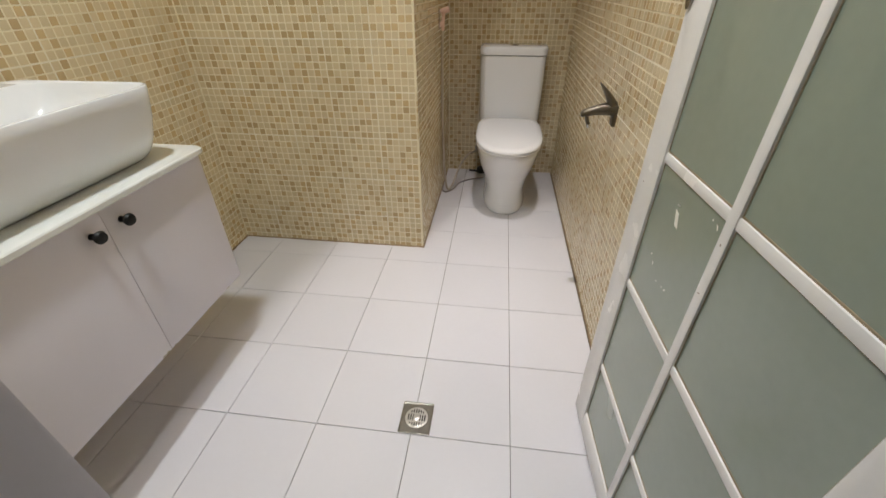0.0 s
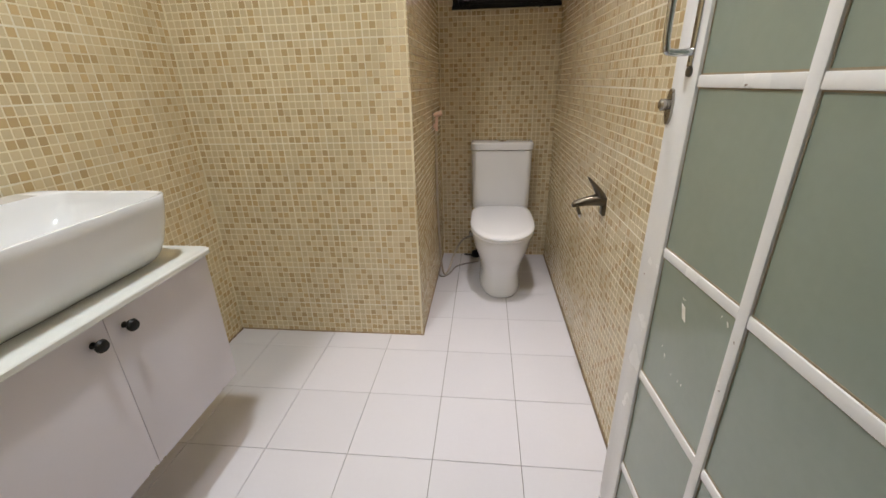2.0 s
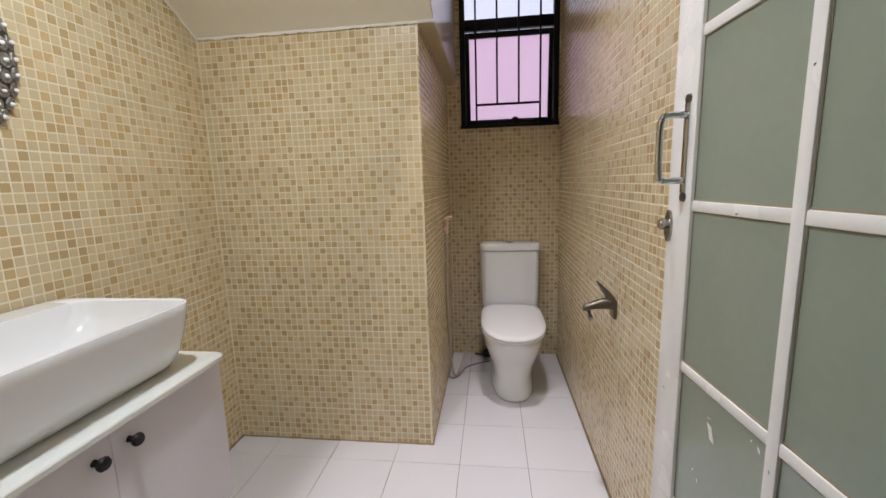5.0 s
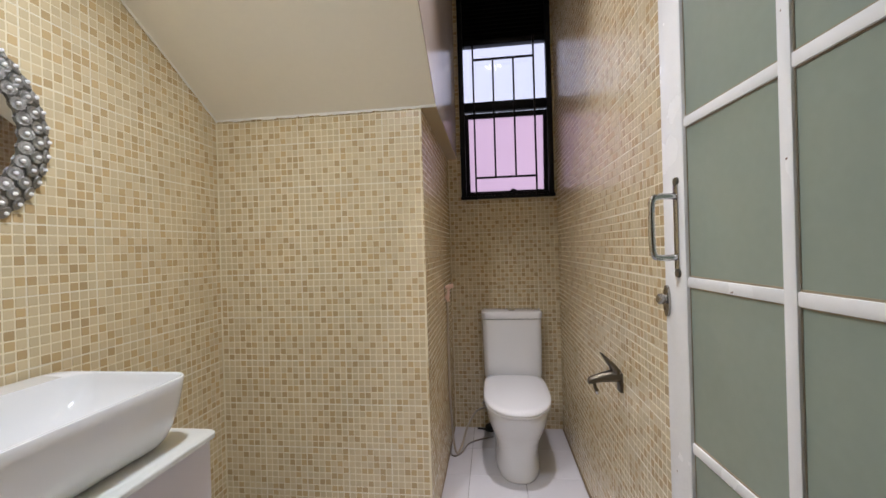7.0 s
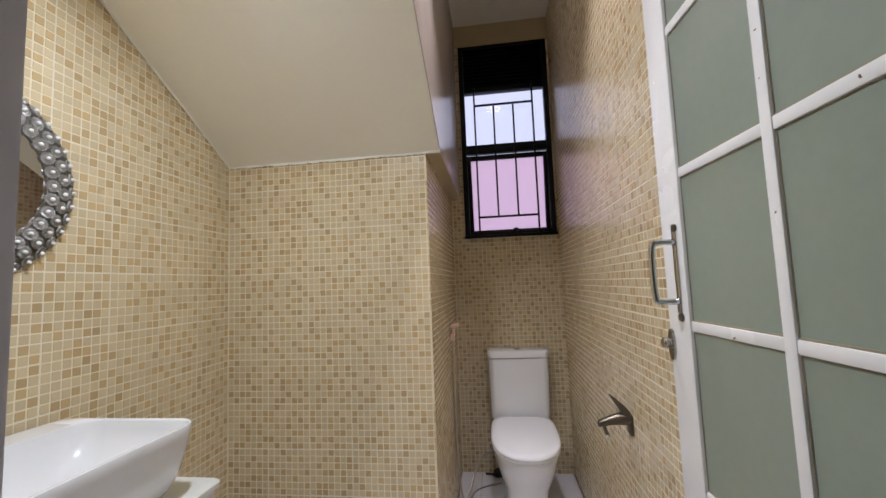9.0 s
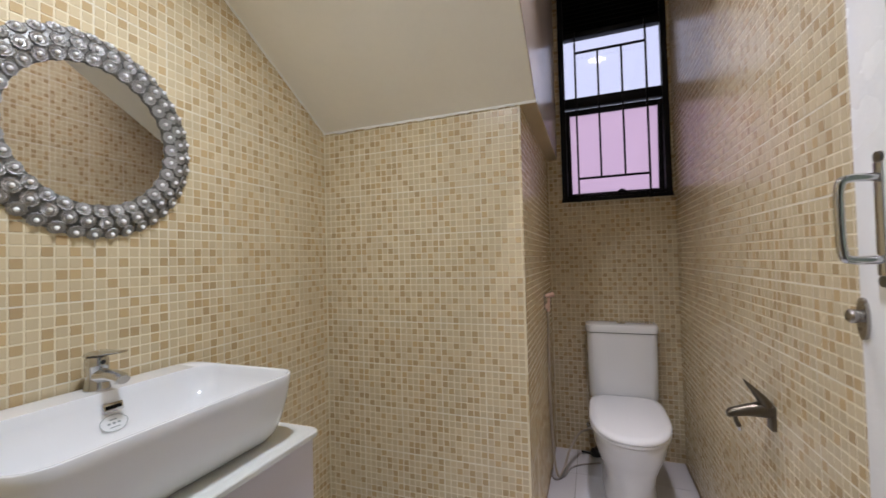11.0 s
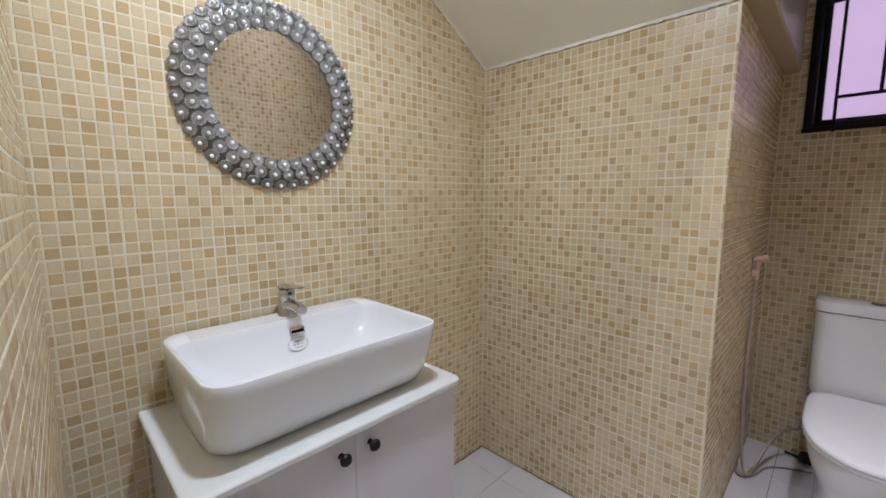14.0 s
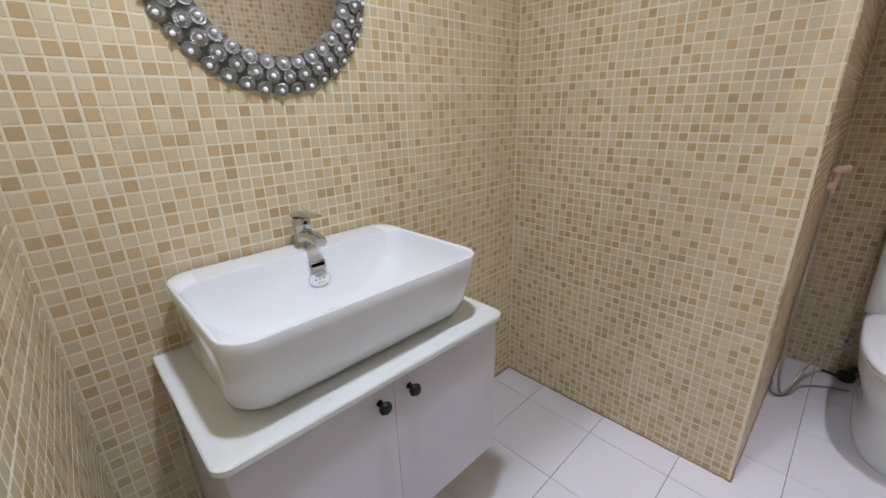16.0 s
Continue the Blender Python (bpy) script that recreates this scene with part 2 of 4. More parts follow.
def tube(points, radius, n=10, bm=None, radii=None, steps=6):
    """A round rod swept along a smooth line through the points."""
    pts = [Vector(p) for p in points]
    line = []
    if len(pts) > 2 and steps > 1:
        ext = [2 * pts[0] - pts[1], *pts, 2 * pts[-1] - pts[-2]]
        for i in range(1, len(ext) - 2):
            p0, p1, p2, p3 = ext[i - 1:i + 3]
            for k in range(steps):
                s = k / steps
                line.append(0.5 * (2 * p1 + (p2 - p0) * s + (2 * p0 - 5 * p1 + 4 * p2 - p3) * s * s + (3 * p1 - p0 - 3 * p2 + p3) * s ** 3))
        line.append(pts[-1])
    else:
        line = pts
    rings, up = [], None
    for i, p in enumerate(line):
        d = (line[min(i + 1, len(line) - 1)] - line[max(i - 1, 0)]).normalized()
        if up is None:
            up = d.orthogonal().normalized()
        up = (up - d * up.dot(d)).normalized()
        side = d.cross(up)
        rr = radius if radii is None else radii[min(int(i * len(radii) / len(line)), len(radii) - 1)]
        rings.append([p + rr * (math.cos(2 * math.pi * k / n) * up + math.sin(2 * math.pi * k / n) * side) for k in range(n)])
    return loft(rings, bm=bm)


def lathe(profile, m, n=24, bm=None):
    """Turns (radius, height) pairs round the z axis of the pose m."""
    rings = [[m @ Vector((max(r, 1e-4) * math.cos(2 * math.pi * k / n), max(r, 1e-4) * math.sin(2 * math.pi * k / n), h)) for k in range(n)] for r, h in profile]
    return loft(rings, bm=bm)


def prism(poly, axis, a, b, bm=None):
    """A polygon in the two other axes, pulled along one axis from a to b."""
    def at(p, s):
        q = list(p)
        q.insert("xyz".index(axis), s)
        return q
    return loft([[at(p, a) for p in poly], [at(p, b) for p in poly]], bm=bm)


# ---- structure ----
LEFT, RIGHT, FRONT, BACK, NEAR = -1.412, 0.306, 0.130, 1.200, -1.410
ALCOVE, SIDE = -0.438, -0.370          # tiled side of the niche; side of the stair above it
TOP, SOFFIT, SLOPE = 3.180, 1.884, 0.58
WX0, WX1, WZ0, WZ1 = -0.342, 0.290, 1.597, 3.008
DOOR_TOP = 2.10
SKEW = 0.034                           # the doorway wall leans out by this much a metre


def slope_z(y):
    return SOFFIT - SLOPE * (y - FRONT)


wall_left = piece("wall_left", box(LEFT - 0.12, LEFT, -1.56, 1.32, -0.1, TOP + 0.1), GROUT, "mosaic-tiled side wall behind the basin in cream and tan", "wall", kind="structure")
wall_front = piece("wall_front", box(LEFT, ALCOVE, FRONT, BACK, -0.1, SOFFIT - 0.004), GROUT, "mosaic-tiled block wall below the stair", "wall", kind="structure")
wall_right = piece("wall_right", box(RIGHT, RIGHT + 0.12, -1.56, 1.32, -0.1, TOP + 0.1), GROUT, "mosaic-tiled long side wall with a wall tap", "wall", kind="structure")
bm = box(LEFT, RIGHT, BACK, BACK + 0.12, -0.1, WZ0)
box(LEFT, WX0, BACK, BACK + 0.12, WZ0, TOP + 0.1, bm=bm)
box(WX1, RIGHT, BACK, BACK + 0.12, WZ0, TOP + 0.1, bm=bm)
box(WX0, WX1, BACK, BACK + 0.12, WZ1, TOP + 0.1, bm=bm)
wall_back = piece("wall_back", bm, GROUT, "tan mosaic-tiled end wall behind the toilet with a window", "wall", kind="structure")
bm = prism([(LEFT, -1.56), (-0.50, -1.56), (-0.50, NEAR - SKEW * (-0.50 - LEFT)), (LEFT, NEAR)], "z", -0.1, TOP + 0.1)
box(-0.50, RIGHT, -1.56, NEAR - 0.03, DOOR_TOP + 0.06, TOP + 0.1, bm=bm)
wall_near = piece("wall_near", bm, GROUT, "mosaic-tiled wall with the doorway", "wall", kind="structure")
piece("wall_band", box(ALCOVE, RIGHT - 0.002, BACK - 0.005, BACK - 0.001, WZ1 + 0.004, TOP), TAN_PAINT, "plain tan band above the window", "wall", kind="structure")

wall_niche = piece("wall_niche", box(ALCOVE - 0.006, ALCOVE + 0.0004, FRONT + 0.0006, BACK, -0.1, SOFFIT - 0.005), GROUT, "tan mosaic-tiled side of the toilet niche", "wall", kind="structure")
# the stair: a sloping underside that overhangs the tiled block, painted cream, with a glossy side
bm = prism([(BACK, SOFFIT), (FRONT, SOFFIT), (NEAR, slope_z(NEAR)), (NEAR, TOP + 0.1), (BACK, TOP + 0.1)], "x", LEFT + 0.001, SIDE - 0.004)
piece("ceiling_slope", bm, CREAM_PAINT, "cream-painted sloping underside of a stair", "ceiling", kind="structure", smooth=None)
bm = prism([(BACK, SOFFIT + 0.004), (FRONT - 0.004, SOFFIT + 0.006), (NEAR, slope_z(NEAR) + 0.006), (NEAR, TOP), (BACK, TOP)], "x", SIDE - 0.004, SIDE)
piece("wall_stair_side", bm, GLOSS_PAINT_SHADED, "glossy beige painted side of the stair, its shade in the base colour", "wall", kind="structure", smooth=None)
# thin tan sheet over the cream underside of the overhang
piece("trim", box(ALCOVE + 0.002, SIDE - 0.001, FRONT + 0.006, BACK - 0.002, SOFFIT - 0.006, SOFFIT - 0.0005), TAN_PAINT, "tan soffit strip below the stair side", "trim", kind="structure", smooth=None)
piece("ceiling", box(SIDE, RIGHT, -1.56, BACK, TOP, TOP + 0.08), CREAM_PAINT, "plain cream ceiling above the niche", "ceiling", kind="structure", smooth=None)

# ragged plaster lines where tiles meet the slope
rng = random.Random(4)


def plaster_line(pts, width, label):
    one = bmesh.new()
    last = None
    for p, out in pts:
        w = width * rng.uniform(0.35, 1.0)
        ring = [one.verts.new(Vector(p) + Vector(out) * 0.003 + Vector((0, 0, dz))) for dz in (-w, 0.004)]
        if last:
            one.faces.new((last[0], ring[0], ring[1], last[1]))
        last = ring
    ob = piece("trim", one, PLASTER, label, "trim", kind="structure", smooth=None)
    mod = ob.modifiers.new("thick", "SOLIDIFY")
    mod.thickness = 0.003
    return ob


plaster_line([((LEFT + (ALCOVE - LEFT) * k / 60, FRONT - 0.002, SOFFIT - 0.002), (0, -1, 0)) for k in range(61)], 0.010, "rough pale plaster line above the tiles")
plaster_line([((LEFT + 0.002, FRONT + (NEAR - FRONT) * k / 60, slope_z(FRONT + (NEAR - FRONT) * k / 60) - 0.003), (1, 0, 0)) for k in range(61)], 0.009, "thin pale plaster line along the slope")
piece("trim", box(ALCOVE - 0.004, SIDE, FRONT - 0.006, FRONT + 0.004, SOFFIT - 0.006, SOFFIT + 0.010, 0.002), PLASTER, "pale plaster end of the stair edge", "trim", kind="structure")

# stained sealant where walls meet the floor
def sealant(pts, label):
    one = bmesh.new()
    rings = []
    for x, y in pts:
        w = rng.uniform(0.0015, 0.0042)
        rings.append([(x - w, y - w, 0.0006), (x + w, y - w, 0.0006), (x + w * 0.8, y + w, 0.004 + w), (x - w, y + w, 0.004 + w)])
    piece("trim", loft(rings, bm=one), SEALANT, label, "trim", kind="structure", smooth=None)


sealant([(LEFT + 0.004 + (ALCOVE - LEFT - 0.004) * k / 40, FRONT - 0.002) for k in range(41)], "brown-stained sealant line below the block wall")
sealant([(LEFT + 0.002, FRONT - 0.004 - 0.30 * k / 12) for k in range(13)], "brown-stained sealant line in the room corner")
sealant([(RIGHT - 0.002, -1.40 + 2.59 * k / 60) for k in range(61)], "brown-stained sealant line below the side wall")
sealant([(ALCOVE + 0.002, FRONT + 1.06 * k / 30) for k in range(31)], "brown-stained sealant line below the niche wall")

# made-up unseen hall behind the doorway, closed but for an opening adding sky fill
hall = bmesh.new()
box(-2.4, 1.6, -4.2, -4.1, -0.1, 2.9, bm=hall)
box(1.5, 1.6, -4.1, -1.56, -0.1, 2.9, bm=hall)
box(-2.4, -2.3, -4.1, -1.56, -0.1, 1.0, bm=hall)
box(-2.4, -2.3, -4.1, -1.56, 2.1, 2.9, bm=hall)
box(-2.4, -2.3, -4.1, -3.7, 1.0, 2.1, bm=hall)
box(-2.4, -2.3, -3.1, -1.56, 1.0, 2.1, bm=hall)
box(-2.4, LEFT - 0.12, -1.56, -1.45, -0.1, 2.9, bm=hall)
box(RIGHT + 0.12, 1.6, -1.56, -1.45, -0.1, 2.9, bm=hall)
piece("wall_hall", hall, TAN_PAINT, "made-up tan hall walls, unseen, with an opening for fill daylight", "wall", kind="structure", smooth=None)
piece("ceiling_hall", box(-2.4, 1.6, -4.2, -1.56, 2.9, 3.0), CREAM_PAINT, "plain ceiling of the made-up unseen hall", "ceiling", kind="structure", smooth=None)
piece("floor_hall", box(-2.4, 1.6, -4.2, -1.56, -0.1, -0.004), FLOOR_TILE, "plain pale floor of the made-up unseen hall", "floor", kind="structure", smooth=None)

floor = piece("floor", box(LEFT, RIGHT, -1.56, BACK, -0.1, -0.0035), FLOOR_JOINT, "white square floor tiles with dark joints", "floor", kind="structure", smooth=None)

# ---- window ----
window = thing("window_1", ((WX0 + WX1) / 2, BACK, WZ0), "black steel window with grille, louvre and frosted sash", "window", kind="structure")
FW = 0.034
Y0, Y1 = BACK - 0.020, BACK + 0.035
for a in ((WX0, WX0 + FW, WZ0, WZ1), (WX1 - FW, WX1, WZ0, WZ1), (WX0 + FW, WX1 - FW, WZ0, WZ0 + FW), (WX0 + FW, WX1 - FW, WZ1 - 0.03, WZ1),
          (WX0 + FW, WX1 - FW, 2.200, 2.262), (WX0 + FW, WX1 - FW, 2.655, 2.69)):
    part("window_frame", box(a[0], a[1], Y0, Y1, a[2], a[3], 0.003), BLACK_FRAME, window)
part("window_frame", box(WX0 - 0.004, WX1 + 0.004, Y0 - 0.014, Y0 - 0.001, WZ0 - 0.008, WZ0 + 0.014, 0.003), BLACK_FRAME, window)
part("louvre_panel", box(WX0 + FW, WX1 - FW, BACK + 0.022, BACK + 0.030, 2.69, WZ1 - 0.03), BLACK_FRAME, window)
for k in range(10):
    z = 2.705 + k * 0.028
    part("slat", prism([(BACK - 0.006, z), (BACK - 0.004, z - 0.003), (BACK + 0.020, z + 0.018), (BACK + 0.018, z + 0.021)], "x", WX0 + FW, WX1 - FW), DARK, window, smooth=None)
part("pane", box(WX0 + FW, WX1 - FW, BACK + 0.010, BACK + 0.014, 2.262, 2.655), PANE_CLEAR, window, "clear upper pane").visible_shadow = False
# lower sash, hung at its top and pushed out at the bottom
turn = Matrix.Translation((0, BACK + 0.02, 2.190)) @ Matrix.Rotation(radians(6.0), 4, "X") @ Matrix.Translation((0, -BACK - 0.02, -2.190))
SX0, SX1, SZ0, SZ1 = WX0 + 0.026, WX1 - 0.024, WZ0 + 0.020, 2.192
sash_bm = box(SX0, SX0 + 0.034, BACK + 0.006, BACK + 0.034, SZ0, SZ1, 0.002)
box(SX1 - 0.034, SX1, BACK + 0.006, BACK + 0.034, SZ0, SZ1, 0.002, bm=sash_bm)
box(SX0 + 0.034, SX1 - 0.034, BACK + 0.006, BACK + 0.034, SZ0, SZ0 + 0.034, 0.002, bm=sash_bm)
box(SX0 + 0.034, SX1 - 0.034, BACK + 0.006, BACK + 0.034, SZ1 - 0.034, SZ1, 0.002, bm=sash_bm)
bmesh.ops.transform(sash_bm, matrix=turn, verts=sash_bm.verts)
sash = part("sash", sash_bm, BLACK_FRAME, window)
bm = box(SX0 + 0.02, SX1 - 0.02, BACK + 0.017, BACK + 0.022, SZ0 + 0.02, SZ1 - 0.02)
bmesh.ops.transform(bm, matrix=turn, verts=bm.verts)
part("pane", bm, PANE_FROST, sash, "frosted pink pane").visible_shadow = False
part("latch", tube([(-0.010, BACK - 0.022, 1.633), (0.012, BACK - 0.036, 1.645), (0.035, BACK - 0.034, 1.634)], 0.007, 8), BLACK_FRAME, window)
GY = BACK - 0.030
for x, z0, z1 in ((-0.238, WZ0 - 0.012, 2.690), (-0.102, 1.735, 2.548), (0.036, 1.735, 2.548), (0.172, WZ0 - 0.012, 2.690)):
    part("grille_bar", box(x - 0.006, x + 0.006, GY - 0.006, GY + 0.006, z0, z1, 0.001), BLACK_FRAME, window)
for z in (1.735, 2.548):
    part("grille_bar", box(-0.232, 0.166, GY - 0.005, GY + 0.005, z - 0.007, z + 0.007, 0.001), BLACK_FRAME, window)
piece("backdrop", box(-5.0, 5.0, 4.4, 4.42, -3.0, 10.0), OUT_WHITE, "pale lilac daylight outside the window", "backdrop", kind="structure", smooth=None)

# ---- door frame and open door ----
frame_ob = thing("door_frame", (-0.08, -1.50, 0), "pale painted steel door frame with a strike hole", "door frame", kind="structure")
part("jamb", box(-0.500, -0.424, -1.552, -1.450, 0, DOOR_TOP + 0.06, 0.004), JAMB_PAINT, frame_ob)
part("jamb", box(0.268, RIGHT, -1.552, -1.424, 0, DOOR_TOP + 0.06, 0.004), JAMB_PAINT, frame_ob)
part("head", box(-0.424, 0.268, -1.552, -1.450, DOOR_TOP, DOOR_TOP + 0.06, 0.004), JAMB_PAINT, frame_ob)
part("strike_hole", box(-0.4265, -0.4230, -1.512, -1.466, 1.196, 1.233, 0.001), DARK, frame_ob, "black strike hole")

HINGE, FREE = Vector((0.246, -1.392, 0)), Vector((0.207, -0.737, 0))
ux = (FREE - HINGE).normalized()
uy = Vector((0, 0, 1)).cross(ux)
dm = Matrix((( ux.x, uy.x, 0, HINGE.x), (ux.y, uy.y, 0, HINGE.y), (0, 0, 1, 0), (0, 0, 0, 1)))
W = (FREE - HINGE).length
door = thing("door_1", (0, 0, 0), "open white steel door with fourteen frosted green panes", "door", kind="structure", m=dm)
D0 = -0.036
part("stile", box(0.0, 0.048, D0, 0, 0.012, 2.085, 0.004), DOOR_PAINT, door)
part("stile", box(W - 0.082, W, D0, 0, 0.012, 2.085, 0.004), DOOR_PAINT, door)
part("rail", box(0.048, W - 0.082, D0, -0.001, 0.012, 0.088, 0.003), DOOR_PAINT, door)
part("rail", box(0.048, W - 0.082, D0, -0.001, 2.010, 2.085, 0.003), DOOR_PAINT, door)
MID = 0.335
BARS = (0.294, 0.577, 0.872, 1.182, 1.480, 1.772)
part("muntin", box(MID - 0.0108, MID + 0.0108, -0.020, -0.002, 0.088, 2.010, 0.0015), DOOR_PAINT, door)
for z in BARS:
    for a, b in ((0.048, MID - 0.0108), (MID + 0.0108, W - 0.082)):
        part("muntin", box(a, b, -0.019, -0.003, z - 0.0095, z + 0.0095, 0.0015), DOOR_PAINT, door)
edges = [0.088, *BARS, 2.010]
for k in range(7):
    z0, z1 = edges[k] + (0.0095 if k else 0), edges[k + 1] - (0.0095 if k < 6 else 0)
    for a, b in ((0.048, MID - 0.0108), (MID + 0.0108, W - 0.082)):
        part("pane", box(a, b, -0.0125, -0.0075, z0, z1), DOOR_GLASS, door, smooth=None)
        # brown frame lines stand for putty, dirt and the shade along the bars
        bead = bmesh.new()
        for p, q, c, d in ((a, b, z0, z0 + 0.0028), (a, b, z1 - 0.0022, z1), (a, a + 0.0024, z0 + 0.0028, z1 - 0.0022), (b - 0.0018, b, z0 + 0.0028, z1 - 0.0022)):
            box(p, q, -0.0076, -0.0062, c, d, bm=bead)
        part("putty_line", bead, PUTTY_SHADE, door, "dirty brown putty line that also draws the edge shade", smooth=None)
# dried paint flecks on one pane
for u, z, a, b, lean in ((0.475, 0.795, 0.0065, 0.018, 28), (0.484, 0.818, 0.0015, 0.002, 0), (0.479, 0.8185, 0.0012, 0.002, 0), (0.364, 0.842, 0.0015, 0.005, 35), (0.380, 0.846, 0.0012, 0.0015, 0),
                         (0.503, 0.680, 0.0012, 0.004, 25), (0.434, 0.666, 0.0018, 0.0018, 0), (0.446, 0.664, 0.001, 0.0014, 0), (0.518, 0.692, 0.0014, 0.002, 0), (0.470, 0.660, 0.0012, 0.0014, 0)):
    m = Matrix.Translation((u, -0.0076, z)) @ Matrix.Rotation(radians(lean), 4, "Y")
    part("paint_fleck", loft([[m @ Vector(p) for p in ((-a * 0.4, h, -b), (a, h, -b * 0.6), (a * 0.5, h, b), (-a, h, b * 0.5))] for h in (0.0, 0.0006)]), PLASTER, door, smooth=None)
for u, z in ((0.448, 1.177), (0.130, 1.182), (0.335, 0.83), (0.336, 0.74), (0.334, 1.36), (0.337, 1.55), (0.335, 1.62), (W - 0.03, 0.80), (0.20, 1.48)):
    m = Matrix.Translation((u, -0.0022, z)) @ Matrix.Rotation(radians(rng.uniform(-90, 90)), 4, "Y")
    a, b = rng.uniform(0.0008, 0.0016), rng.uniform(0.0015, 0.003)
    part("rust_mark", loft([[m @ Vector(p) for p in ((-a, h, -b), (a * 0.7, h, -b * 0.8), (a, h, b * 0.4), (-a * 0.3, h, b))] for h in (-0.001, 0.0030 if u > 0.5 else 0.0006)]), RUST, door, smooth=None)
# pull handle, latch
handle = part("handle", box(W - 0.063, W - 0.047, 0.0, 0.003, 1.205, 1.368, 0.001), CHROME, door, "worn steel pull handle")
part("grip", tube([(W - 0.055, 0.003, 1.346), (W - 0.055, 0.034, 1.346), (W - 0.055, 0.046, 1.336), (W - 0.055, 0.048, 1.290), (W - 0.055, 0.046, 1.238), (W - 0.055, 0.036, 1.228), (W - 0.055, 0.003, 1.228)], 0.0062, 12, steps=5), CHROME, handle)
for z in (1.197, 1.374):
    part("screw", lathe([(0.009, 0), (0.008, 0.004), (0, 0.005)], Matrix.Translation((W - 0.057, 0, z)) @ Matrix.Rotation(radians(-90), 4, "X"), 10), DULL_STEEL, handle)
lx, lz = W - 0.012, 1.138
latch = part("latch", loft([[(lx + 0.012 * math.cos(a), y, lz + 0.032 * math.sin(a)) for a in [2 * math.pi * k / 24 for k in range(24)]] for y in (0.0, 0.005)]), LATCH_STEEL, door, "worn steel latch plate with a turn knob")
part("knob", lathe([(0.009, 0), (0.009, 0.006), (0.011, 0.008), (0.011, 0.014), (0.008, 0.017), (0, 0.018)], Matrix.Translation((lx, 0.004, lz + 0.004)) @ Matrix.Rotation(radians(-90), 4, "X"), 18), LATCH_STEEL, latch)
for z in (0.25, 1.05, 1.85):
    part("hinge", lathe([(0.008, 0), (0.008, 0.09), (0, 0.092)], Matrix.Translation((-0.006, 0.004, z)), 10), DOOR_PAINT, door)

# ---- lamps ----
def panel_lamp(place, aim, label):
    """A flush round lamp: white rim and a lit face just behind the light."""
    m = look(place, Vector(place) + Vector(aim)) @ Matrix.Rotation(math.pi, 4, "X")
    ob = thing("ceiling_lamp", place, label, "lamp", "ceiling lamps")
    part("rim", lathe([(0.060, -0.080), (0.060, -0.022), (0.098, -0.018), (0.098, -0.004), (0.092, 0.001), (0.084, 0.001), (0.082, -0.006)], m, 40), SEAT_PLASTIC, ob)
    part("diffuser", lathe([(0.082, -0.008), (0.082, -0.005), (0.0, -0.005)], m, 40), BULB, ob, "lit round diffuser")


panel_lamp(LAMP_STRIP, (0, 0, -1), "round white flush lamp on the high ceiling")
panel_lamp(LAMP_STAIR, (0, -0.06, -0.99), "round white flush lamp on the sloping ceiling")

# ---- vanity unit ----
CX0, CX1, CY0, CY1, CZ = LEFT + 0.002, -0.949, -1.268, -0.534, 0.752
FACE = -0.966
vanity = thing("vanity_cabinet", (-1.19, -0.90, 0.295), "white wall-hung vanity cabinet with two doors", "cabinet")
bm = box(CX0, FACE - 0.018, -1.250, -1.232, 0.295, 0.7355)
box(CX0, FACE - 0.018, -0.572, -0.554, 0.295, 0.7355, bm=bm)
box(CX0, FACE - 0.018, -1.232, -0.572, 0.295, 0.313, bm=bm)
box(CX0, CX0 + 0.012, -1.232, -0.572, 0.313, 0.7355, bm=bm)
box(FACE - 0.05, FACE - 0.020, -1.232, -0.572, 0.690, 0.7355, bm=bm)
part("body", bm, CABINET, vanity, smooth=None)
for y0, y1, ky in ((-1.250, -0.9070, -0.947), (-0.9060, -0.554, -0.865)):
    leaf = part("door", box(FACE - 0.017, FACE, y0, y1, 0.292, 0.7335, 0.0015), CABINET, vanity)
    part("knob", lathe([(0.008, 0), (0.006, 0.006), (0.006, 0.012), (0.0135, 0.017), (0.0155, 0.023), (0.0120, 0.029), (0, 0.031)],
                       Matrix.Translation((FACE, ky, 0.688)) @ Matrix.Rotation(radians(90), 4, "Y"), 18), BLACK_KNOB, leaf, "round black knob")
# worn spots on the lower edge of the doors
for y0, y1, h in ((-0.945, -0.912, 0.006), (-0.902, -0.884, 0.004), (-0.640, -0.622, 0.003)):
    part("worn_edge", prism([(y0, 0.2922), (y1, 0.2922), (y1 - 0.006, 0.2922 + h), ((y0 + y1) / 2, 0.2922 + h * 0.6), (y0 + 0.008, 0.2922 + h)], "x", FACE - 0.001, FACE + 0.0006), CABINET_EDGE, vanity, "chipped brown board edge", smooth=None)
# counter with rounded front corners
ring = []
for z, ins in ((CZ - 0.016, 0.002), (CZ - 0.014, 0.0), (CZ - 0.003, 0.0), (CZ, 0.003)):
    r, pts = 0.030, []
    pts += [(CX0, CY1 - ins, z)]
    for k in range(9):
        a = radians(90 - 90 * k / 8)
        pts.append((CX1 - ins - r + r * math.cos(a), CY1 - ins - r + r * math.sin(a), z))
    for k in range(9):
        a = radians(-90 * k / 8)
        pts.append((CX1 - ins - r + r * math.cos(a), CY0 + ins + r + r * math.sin(a), z))
    pts += [(CX0, CY0 + ins, z)]
    ring.append(pts)
piece("countertop", loft(ring), QUARTZ, "white speckled stone countertop on the vanity cabinet", "countertop", smooth=40)

